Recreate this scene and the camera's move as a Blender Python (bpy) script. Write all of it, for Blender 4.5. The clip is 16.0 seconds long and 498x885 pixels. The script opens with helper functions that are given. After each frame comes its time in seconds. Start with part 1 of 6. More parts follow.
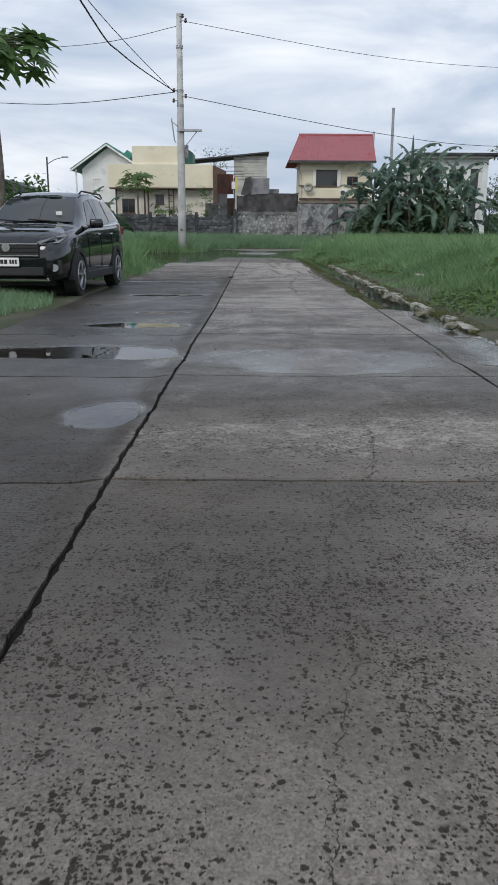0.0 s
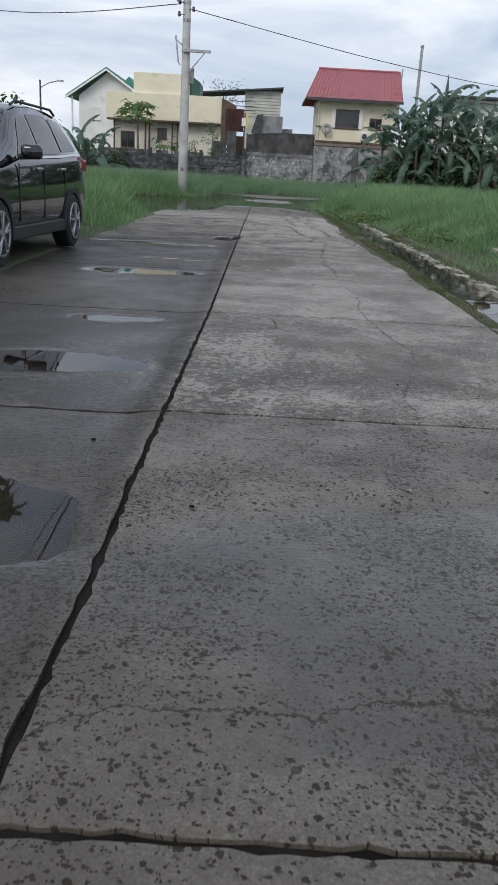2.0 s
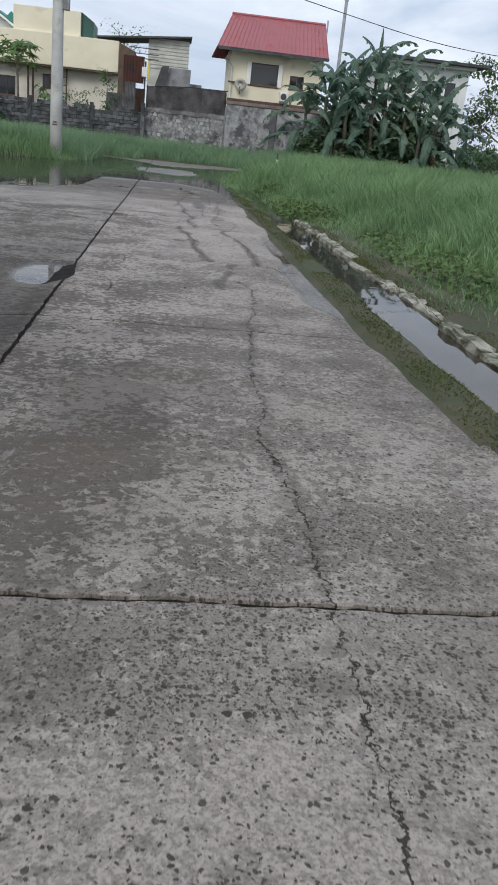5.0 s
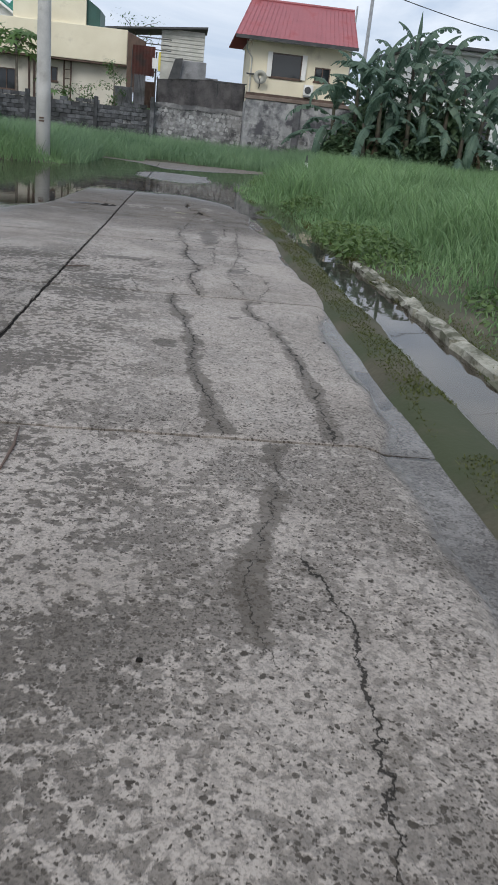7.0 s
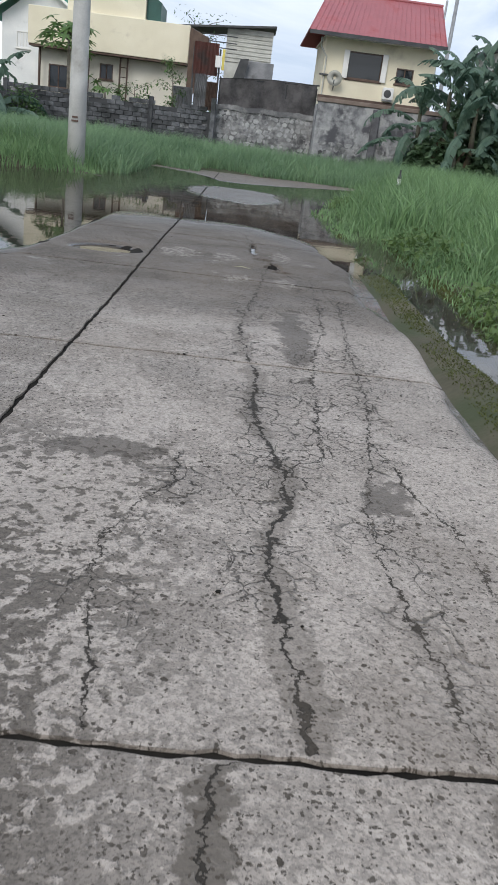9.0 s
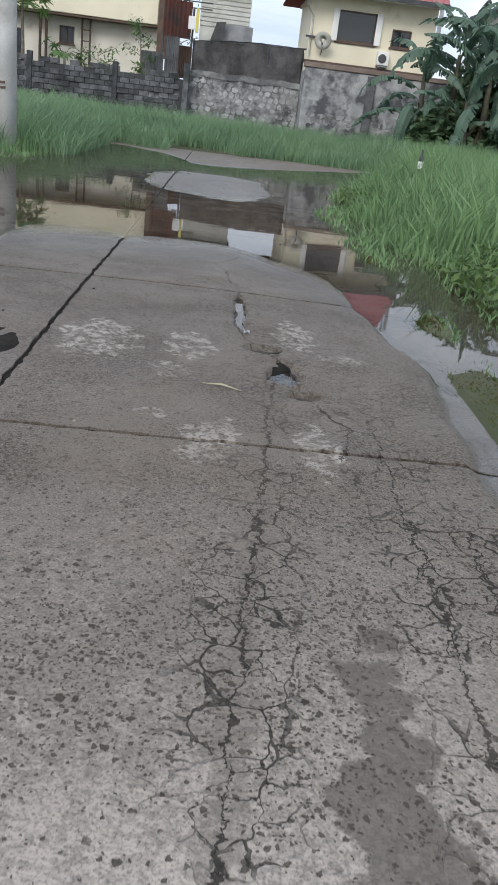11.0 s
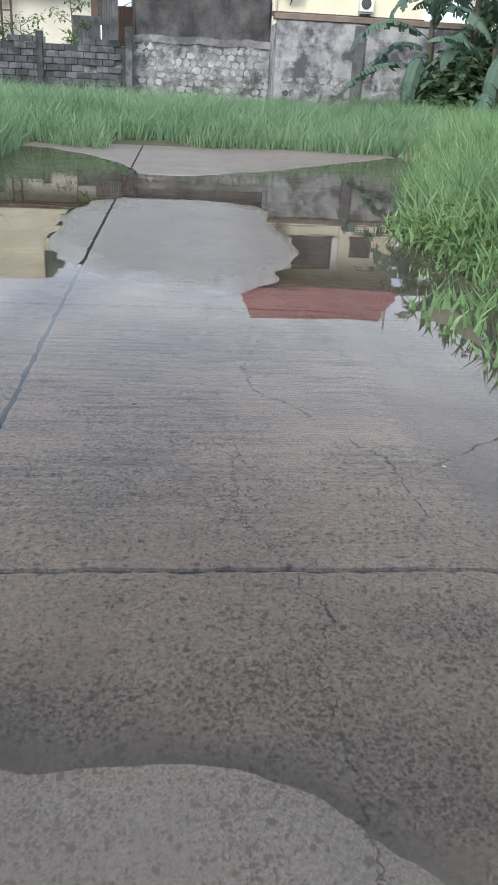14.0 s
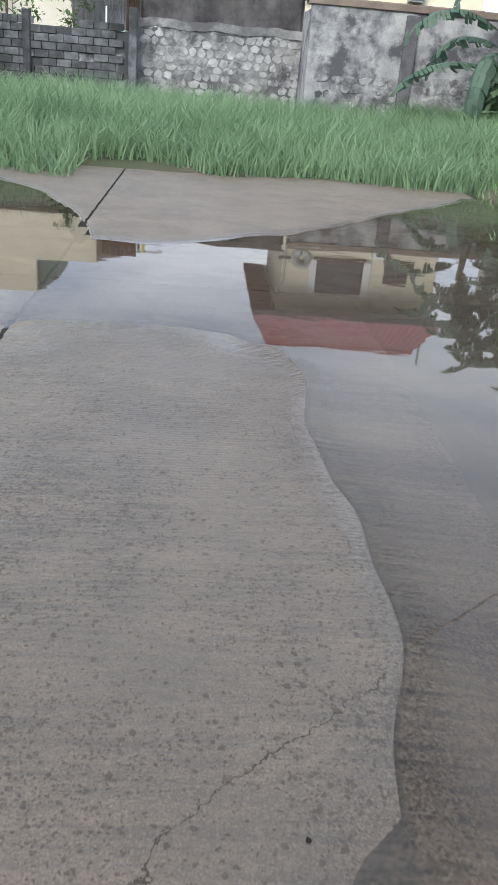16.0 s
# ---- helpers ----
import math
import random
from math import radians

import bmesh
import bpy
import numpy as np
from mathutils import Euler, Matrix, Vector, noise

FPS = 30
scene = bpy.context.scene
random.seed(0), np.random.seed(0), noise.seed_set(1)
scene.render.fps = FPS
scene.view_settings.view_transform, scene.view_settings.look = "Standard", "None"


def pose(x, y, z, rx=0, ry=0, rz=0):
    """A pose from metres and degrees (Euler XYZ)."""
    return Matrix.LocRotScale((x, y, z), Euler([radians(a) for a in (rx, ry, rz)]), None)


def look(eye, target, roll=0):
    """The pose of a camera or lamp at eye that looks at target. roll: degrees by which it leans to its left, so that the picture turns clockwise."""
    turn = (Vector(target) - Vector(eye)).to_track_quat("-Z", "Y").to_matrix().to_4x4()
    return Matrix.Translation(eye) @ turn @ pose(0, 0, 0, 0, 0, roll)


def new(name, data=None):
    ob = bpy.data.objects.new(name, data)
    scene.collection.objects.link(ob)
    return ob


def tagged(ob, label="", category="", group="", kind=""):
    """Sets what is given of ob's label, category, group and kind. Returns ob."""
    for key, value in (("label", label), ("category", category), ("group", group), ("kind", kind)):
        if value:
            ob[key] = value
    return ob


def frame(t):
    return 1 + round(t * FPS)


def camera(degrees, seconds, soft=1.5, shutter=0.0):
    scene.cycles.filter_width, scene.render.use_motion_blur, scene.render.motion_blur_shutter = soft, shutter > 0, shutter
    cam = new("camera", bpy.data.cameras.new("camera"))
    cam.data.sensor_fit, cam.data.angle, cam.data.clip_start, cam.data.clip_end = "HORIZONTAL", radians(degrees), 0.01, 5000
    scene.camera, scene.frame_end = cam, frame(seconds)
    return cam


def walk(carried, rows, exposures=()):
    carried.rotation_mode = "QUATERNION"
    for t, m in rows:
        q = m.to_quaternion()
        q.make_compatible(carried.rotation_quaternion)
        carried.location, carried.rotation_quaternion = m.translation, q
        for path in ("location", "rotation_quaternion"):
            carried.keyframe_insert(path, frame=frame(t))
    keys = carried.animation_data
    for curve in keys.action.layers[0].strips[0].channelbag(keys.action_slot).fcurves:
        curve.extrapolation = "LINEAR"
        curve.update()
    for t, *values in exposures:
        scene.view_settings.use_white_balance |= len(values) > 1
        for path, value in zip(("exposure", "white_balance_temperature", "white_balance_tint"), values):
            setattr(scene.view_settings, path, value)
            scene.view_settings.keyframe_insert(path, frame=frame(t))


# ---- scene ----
cam = camera(34.0, 16.0, soft=1.6, shutter=0.05)
PATH = [
    (0, (1.072, 3.635, 1.071), (1.063, 5.571, 0.567), 0.3),
    (0.5, (1.033, 4.897, 1.075), (1.041, 6.822, 0.532), 1.8),
    (1, (0.958, 6.163, 1.088), (0.946, 8.082, 0.527), 4.4),
    (1.5, (0.91, 7.287, 1.096), (0.898, 9.2, 0.513), 3.9),
    (2, (0.892, 8.524, 1.09), (0.899, 10.423, 0.462), 3.3),
    (2.5, (0.969, 9.727, 1.079), (1.133, 11.603, 0.405), 1.7),
    (3, (1.075, 10.939, 1.091), (1.326, 12.802, 0.408), 2.3),
    (3.2, (1.117, 11.378, 1.101), (1.379, 13.241, 0.424), 2.8),
    (5.3, (1.349, 16.878, 1.152), (1.584, 18.741, 0.462), 6.3),
    (5.5, (1.38, 17.39, 1.151), (1.616, 19.253, 0.462), 6.1),
    (6, (1.419, 18.58, 1.165), (1.622, 20.443, 0.467), 7.0),
    (6.5, (1.477, 19.71, 1.172), (1.668, 21.577, 0.48), 6.2),
    (7, (1.518, 20.872, 1.192), (1.721, 22.735, 0.494), 6.2),
    (7.5, (1.522, 22.074, 1.206), (1.709, 23.942, 0.515), 8.3),
    (8, (1.497, 23.342, 1.187), (1.649, 25.207, 0.48), 9.7),
    (8.5, (1.436, 24.542, 1.2), (1.537, 26.416, 0.509), 9.3),
    (9, (1.428, 25.754, 1.184), (1.511, 27.626, 0.485), 7.3),
    (9.5, (1.401, 26.814, 1.204), (1.497, 28.678, 0.487), 6.4),
    (9.7, (1.412, 27.277, 1.215), (1.51, 29.139, 0.492), 5.6),
    (11.8, (1.372, 31.718, 1.146), (1.502, 33.565, 0.389), 8.71),
    (12, (1.335, 32.174, 1.149), (1.384, 34.024, 0.39), 9.46),
    (12.5, (1.261, 33.277, 1.139), (1.191, 35.115, 0.352), 8.11),
    (13, (1.193, 34.346, 1.197), (1.164, 36.182, 0.404), 5.23),
    (13.5, (1.179, 35.39, 1.226), (1.179, 37.221, 0.423), 4.81),
    (14, (1.272, 36.473, 1.251), (1.454, 38.291, 0.437), 3.01),
    (14.5, (1.383, 37.729, 1.28), (1.657, 39.531, 0.456), 4.09),
    (15, (1.478, 38.933, 1.329), (1.733, 40.747, 0.526), 7.15),
    (15.5, (1.554, 40.057, 1.361), (1.732, 41.872, 0.539), 6.99),
    (16, (1.62, 41.22, 1.405), (1.775, 43.031, 0.57), 4.93),
]
walk(cam, [(t, look(eye, target, roll)) for t, eye, target, roll in PATH],
     [(0, 0.0), (1, 0.04), (2, 0.05), (2.5, 0.28), (3, 0.24), (6, 0.17), (8, 0.2), (9.5, 0.45), (12, 0.70), (12.5, 0.96), (13, 0.82), (14, 1.18), (14.5, 1.24), (15.2, 1.06), (15.5, 1.12), (16, 1.2)])


# ---- world and light ----
def ln(nt, a, ai, b, bi):
    nt.links.new(a.outputs[ai], b.inputs[bi])


SUN_ELEV, SUN_ROT = radians(36), radians(205)
world = bpy.data.worlds.new("sky")
scene.world = world
world.use_nodes = True
wn = world.node_tree
wn.nodes.clear()
w_out = wn.nodes.new("ShaderNodeOutputWorld")
w_bg = wn.nodes.new("ShaderNodeBackground")
w_sky = wn.nodes.new("ShaderNodeTexSky")
w_sky.sky_type, w_sky.sun_disc = "NISHITA", False
w_sky.sun_elevation, w_sky.sun_rotation = SUN_ELEV, SUN_ROT
w_sky.dust_density, w_sky.air_density = 3.0, 1.2
w_co = wn.nodes.new("ShaderNodeTexCoord")
w_map = wn.nodes.new("ShaderNodeMapping")
w_map.inputs["Scale"].default_value = (1.1, 1.1, 4.2)
w_no = wn.nodes.new("ShaderNodeTexNoise")
w_no.inputs["Scale"].default_value = 2.3
w_no.inputs["Detail"].default_value = 7.0
w_no.inputs["Roughness"].default_value = 0.55
w_no.inputs["Distortion"].default_value = 0.5
w_rp = wn.nodes.new("ShaderNodeValToRGB")
w_rp.color_ramp.elements[0].position, w_rp.color_ramp.elements[0].color = 0.34, (4.0, 5.0, 6.6, 1)
w_rp.color_ramp.elements[1].position, w_rp.color_ramp.elements[1].color = 0.66, (9.2, 9.6, 10.2, 1)
mid = w_rp.color_ramp.elements.new(0.5)
mid.color = (6.3, 7.0, 8.2, 1)
w_mix = wn.nodes.new("ShaderNodeMix")
w_mix.data_type = "RGBA"
w_mix.inputs[0].default_value = 0.9
ln(wn, w_co, "Generated", w_map, "Vector")
ln(wn, w_map, "Vector", w_no, "Vector")
ln(wn, w_no, "Fac", w_rp, "Fac")
wn.links.new(w_sky.outputs[0], w_mix.inputs[6])
wn.links.new(w_rp.outputs[0], w_mix.inputs[7])
wn.links.new(w_mix.outputs[2], w_bg.inputs["Color"])
w_bg.inputs["Strength"].default_value = 0.108
ln(wn, w_bg, "Background", w_out, "Surface")

sun = new("sun", bpy.data.lights.new("sun", "SUN"))
sun.data.energy, sun.data.angle, sun.data.color = 1.15, radians(25), (1.0, 0.96, 0.9)
sun.matrix_world = look((0, 0, 30), (6, 14, 19))

# ---- materials ----
MATS = {}


def mat(name, c1, c2=None, rough=0.8, scale=4.0, fine=40.0, bump=0.15, stain=None, stain_at=0.6, stain_scale=1.2, metal=0.0, random_=0.0, spec=0.5, dist=0.01):
    """A surface with grain at two scales, an optional stain colour, and relief."""
    if name in MATS:
        return MATS[name]
    m = bpy.data.materials.new(name)
    m.use_nodes = True
    nt = m.node_tree
    b = nt.nodes["Principled BSDF"]
    b.inputs["Roughness"].default_value, b.inputs["Metallic"].default_value = rough, metal
    b.inputs["Specular IOR Level"].default_value = spec
    co = nt.nodes.new("ShaderNodeNewGeometry")
    n1, n2 = nt.nodes.new("ShaderNodeTexNoise"), nt.nodes.new("ShaderNodeTexNoise")
    n1.inputs["Scale"].default_value, n1.inputs["Detail"].default_value = scale, 6
    n2.inputs["Scale"].default_value, n2.inputs["Detail"].default_value = fine, 3
    ln(nt, co, "Position", n1, "Vector"), ln(nt, co, "Position", n2, "Vector")
    add = nt.nodes.new("ShaderNodeMath")
    add.operation = "MULTIPLY_ADD"
    add.inputs[1].default_value = 0.35
    ln(nt, n2, "Fac", add, 0), ln(nt, n1, "Fac", add, 2)
    rp = nt.nodes.new("ShaderNodeValToRGB")
    rp.color_ramp.elements[0].position, rp.color_ramp.elements[1].position = 0.5, 0.85
    rp.color_ramp.elements[0].color, rp.color_ramp.elements[1].color = (*c1, 1), (*(c2 or c1), 1)
    ln(nt, add, 0, rp, "Fac")
    col = rp.outputs[0]
    if stain:
        n3 = nt.nodes.new("ShaderNodeTexNoise")
        n3.inputs["Scale"].default_value, n3.inputs["Detail"].default_value, n3.inputs["Roughness"].default_value = stain_scale, 8, 0.65
        ln(nt, co, "Position", n3, "Vector")
        mr = nt.nodes.new("ShaderNodeMapRange")
        mr.inputs[1].default_value, mr.inputs[2].default_value = stain_at - 0.07, stain_at + 0.07
        ln(nt, n3, "Fac", mr, 0)
        mx = nt.nodes.new("ShaderNodeMix")
        mx.data_type = "RGBA"
        nt.links.new(mr.outputs[0], mx.inputs[0])
        nt.links.new(col, mx.inputs[6])
        mx.inputs[7].default_value = (*stain, 1)
        col = mx.outputs[2]
    if random_:
        oi = nt.nodes.new("ShaderNodeObjectInfo")
        hs = nt.nodes.new("ShaderNodeHueSaturation")
        mr = nt.nodes.new("ShaderNodeMapRange")
        mr.inputs[3].default_value, mr.inputs[4].default_value = 1 - random_, 1 + random_
        ln(nt, oi, "Random", mr, 0)
        ln(nt, mr, 0, hs, "Value")
        nt.links.new(col, hs.inputs["Color"])
        col = hs.outputs[0]
    nt.links.new(col, b.inputs["Base Color"])
    if bump:
        bp = nt.nodes.new("ShaderNodeBump")
        bp.inputs["Strength"].default_value, bp.inputs["Distance"].default_value = min(1, bump * 3), dist
        ln(nt, add, 0, bp, "Height")
        ln(nt, bp, 0, b, "Normal")
    MATS[name] = m
    return m


def leaf_mat(name, c1, c2, c3=None, rough=0.5):
    """Foliage: each leaf or blade has its own tint, and lets some light through."""
    m = bpy.data.materials.new(name)
    m.use_nodes = True
    nt = m.node_tree
    b = nt.nodes["Principled BSDF"]
    b.inputs["Roughness"].default_value = rough
    b.inputs["Specular IOR Level"].default_value = 0.3
    ge = nt.nodes.new("ShaderNodeNewGeometry")
    rp = nt.nodes.new("ShaderNodeValToRGB")
    rp.color_ramp.elements[0].color, rp.color_ramp.elements[1].color = (*c1, 1), (*c2, 1)
    if c3:
        e = rp.color_ramp.elements.new(0.94)
        e.color = (*c2, 1)
        rp.color_ramp.elements[-1].color = (*c3, 1)
    no = nt.nodes.new("ShaderNodeTexNoise")
    no.inputs["Scale"].default_value, no.inputs["Detail"].default_value = 0.35, 4
    ln(nt, ge, "Position", no, "Vector")
    ad = nt.nodes.new("ShaderNodeMath")
    ad.operation = "MULTIPLY_ADD"
    ad.inputs[1].default_value = 0.55
    mr = nt.nodes.new("ShaderNodeMapRange")
    mr.inputs[1].default_value, mr.inputs[2].default_value, mr.inputs[3].default_value, mr.inputs[4].default_value = 0.35, 0.65, 0, 0.45
    ln(nt, no, "Fac", mr, 0)
    ln(nt, ge, "Random Per Island", ad, 0), ln(nt, mr, 0, ad, 2)
    ln(nt, ad, 0, rp, "Fac")
    tr = nt.nodes.new("ShaderNodeBsdfTranslucent")
    ms = nt.nodes.new("ShaderNodeMixShader")
    ms.inputs[0].default_value = 0.35
    ln(nt, rp, 0, b, "Base Color"), ln(nt, rp, 0, tr, "Color")
    out = nt.nodes["Material Output"]
    nt.links.new(b.outputs[0], ms.inputs[1]), nt.links.new(tr.outputs[0], ms.inputs[2])
    nt.links.new(ms.outputs[0], out.inputs[0])
    return m


def math_node(nt, op, a, b=None, c=None):
    n = nt.nodes.new("ShaderNodeMath")
    n.operation = op
    for i, v in enumerate((a, b, c)):
        if v is None:
            continue
        if isinstance(v, (int, float)):
            n.inputs[i].default_value = v
        else:
            nt.links.new(v, n.inputs[i])
    return n.outputs[0]


def ramp01(nt, v, a, b, lo=0.0, hi=1.0):
    n = nt.nodes.new("ShaderNodeMapRange")
    n.interpolation_type = "SMOOTHSTEP"
    nt.links.new(v, n.inputs[0])
    for i, x in enumerate((a, b, lo, hi)):
        n.inputs[i + 1].default_value = x
    return n.outputs[0]


def mixc(nt, f, a, b):
    n = nt.nodes.new("ShaderNodeMix")
    n.data_type = "RGBA"
    for i, v in ((0, f), (6, a), (7, b)):
        if isinstance(v, (int, float)):
            n.inputs[i].default_value = v
        elif isinstance(v, tuple):
            n.inputs[i].default_value = (*v, 1)
        else:
            nt.links.new(v, n.inputs[i])
    return n.outputs[2]


def noise_tex(nt, vec, scale, detail=5, rough=0.55, dist=0.0):
    n = nt.nodes.new("ShaderNodeTexNoise")
    n.inputs["Scale"].default_value, n.inputs["Detail"].default_value = scale, detail
    n.inputs["Roughness"].default_value, n.inputs["Distortion"].default_value = rough, dist
    nt.links.new(vec, n.inputs["Vector"])
    return n.outputs["Fac"]


# the lane joint wanders a little along the road
JOINT_LINE = ((4, 0.43), (7, 0.455), (9, 0.47), (12, 0.505), (15, 0.545), (21, 0.56), (28, 0.575), (31, 0.60), (52, 0.61))
# long cracks, in chains that run on along the road: width and damp filling, then the line as (along, across)
MAIN_CRACK = (
    (0.0022, 0, ((4.2, 1.16), (4.8, 1.21), (5.23, 1.27), (5.42, 1.34), (6.03, 1.31), (6.44, 1.37), (6.95, 1.40))),
    (0.0028, 0, ((7.02, 1.59), (7.4, 1.66), (7.82, 1.69), (8.4, 1.68))),
    (0.0037, 0, ((12.2, 1.70), (12.53, 1.69), (12.72, 1.71), (13.09, 1.84), (13.36, 1.85), (13.75, 1.96), (14.42, 1.84), (15.49, 1.78), (16.32, 1.88), (17.05, 1.80), (18.1, 1.81))),
    (0.0046, 0.5, ((18.1, 1.80), (18.6, 1.81), (19.19, 1.74), (19.6, 1.81), (20.05, 1.79), (20.6, 1.84), (21.1, 1.88))),
    (0.0050, 0.3, ((21.15, 1.90), (21.33, 1.87), (21.56, 1.95), (22.2, 2.01), (22.66, 2.03), (23.0, 1.95))),
    (0.0050, 1, ((24.03, 1.75), (24.49, 1.70), (25.05, 1.63), (25.6, 1.64), (26.27, 1.57), (26.75, 1.48), (27.03, 1.50))),
    (0.0093, 0.6, ((27.07, 1.70), (27.6, 1.65), (27.8, 1.62), (28.03, 1.63), (28.25, 1.69), (28.55, 1.70), (28.84, 1.64), (29.2, 1.58), (29.73, 1.60), (30.04, 1.58))),
    (0.0050, 0.5, ((30.1, 1.56), (30.9, 1.50), (31.5, 1.55), (32.66, 1.66), (33.25, 1.70), (33.87, 1.79), (34.05, 1.76), (34.19, 1.65), (34.52, 1.58), (35.5, 1.61))),
    (0.0028, 0, ((35.55, 1.61), (35.9, 1.54), (36.27, 1.52), (36.6, 1.42))),
    (0.0025, 0, ((36.65, 1.48), (36.98, 1.63), (37.47, 1.64), (38.03, 1.62), (38.17, 1.68), (38.77, 1.46), (39.27, 1.50))),
    (0.0031, 0, ((40.9, 1.44), (41.35, 1.46), (41.8, 1.55), (42.14, 1.54), (42.36, 1.61), (42.5, 1.74), (42.7, 2.00), (42.9, 2.20))),
)
SIDE_CRACK = (
    (0.0019, 1, ((22.5, 1.80), (22.83, 1.76), (23.19, 1.85), (23.55, 1.93), (23.95, 1.95))),
    (0.0053, 0.9, ((24.03, 2.22), (24.85, 2.25), (25.7, 2.20), (26.2, 2.15), (26.45, 2.06), (26.7, 2.03), (27.0, 2.08))),
    (0.0043, 0.2, ((27.1, 2.06), (27.46, 2.03), (27.7, 1.99), (28.27, 1.97), (28.6, 2.03), (29.3, 2.12), (29.6, 2.15), (30.4, 2.16), (32.28, 2.28))),
    (0.0056, 0, ((32.7, 1.95), (32.92, 1.99), (33.05, 2.03), (33.14, 1.98), (33.27, 1.92), (33.44, 1.85), (33.5, 1.77))),
    (0.0037, 0, ((38.7, 2.08), (39.12, 2.05), (39.4, 1.90), (39.67, 1.76), (39.83, 1.62), (40.16, 1.59), (40.82, 1.78))),
)
FINE_CRACK = (
    (0.0043, 0, ((27.1, 1.23), (27.38, 1.19), (27.73, 1.13), (27.95, 1.14), (28.19, 1.21), (28.35, 1.31), (28.66, 1.29))),
    (0.0050, 0.5, ((28.69, 1.81), (28.8, 1.87), (29.15, 1.87), (29.9, 1.90), (30.3, 1.93), (31.07, 2.06), (32.4, 2.10), (33.2, 2.12))),
)
LOOP_CRACK = (
    (0.0037, 0, ((27.08, 2.13), (27.6, 2.28), (28.2, 2.27), (28.45, 2.18), (28.75, 2.14))),
)
# damp places (x, y, half width, half length, strength) and chalky worn ones
DAMP = ((1.85, 13.25, 0.42, 0.62, 0.75), (1.02, 28.62, 0.26, 0.13, 0.9), (1.48, 25.5, 0.08, 0.11, 0.9), (1.91, 26.34, 0.05, 0.05, 0.8), (1.1, 19.5, 0.45, 1.2, 0.42), (2.05, 28.4, 0.14, 0.22, 0.6), (1.85, 30.9, 0.14, 1.1, 0.7))
CHALK = ((0.90, 34.0, 0.22, 0.36, 1.0), (1.32, 34.05, 0.15, 0.24, 0.9), (1.26, 33.6, 0.14, 0.16, 0.6), (1.90, 34.45, 0.12, 0.28, 1.0), (2.12, 34.05, 0.12, 0.08, 0.9), (1.45, 32.85, 0.14, 0.28, 0.8), (1.22, 33.03, 0.10, 0.07, 0.6), (1.87, 32.8, 0.10, 0.28, 0.8),
         (0.62, 8.9, 0.10, 0.45, 0.7), (1.2, 7.75, 0.95, 0.38, 0.75), (2.2, 7.9, 0.5, 0.6, 0.6), (1.6, 12.55, 1.0, 0.40, 0.45), (2.0, 8.7, 0.35, 0.35, 0.4))


def chain(x, y, cracks):
    """Across-distance from a chain of cracks, its width and its damp filling at each place."""
    line = [p for c in cracks for p in c[2]]
    d = x - np.interp(y, [p[0] for p in line], [p[1] for p in line])
    w, f = np.zeros_like(y), np.zeros_like(y)
    for width, fill, pts in cracks:
        on = (y >= pts[0][0]) & (y <= pts[-1][0])
        w, f = np.where(on, width, w), np.where(on, fill, f)
    return np.stack([d, w, f], 1)


def ovals(x, y, rows):
    """How deep each place lies inside any of the patches."""
    return np.max([1.6 - np.sqrt(((x - cx) / rx) ** 2 + ((y - cy) / ry) ** 2) - (1 - k) * 0.5 for cx, cy, rx, ry, k in rows], axis=0)


def along(y, *pts):
    return np.interp(y, [p[0] for p in pts], [p[1] for p in pts])


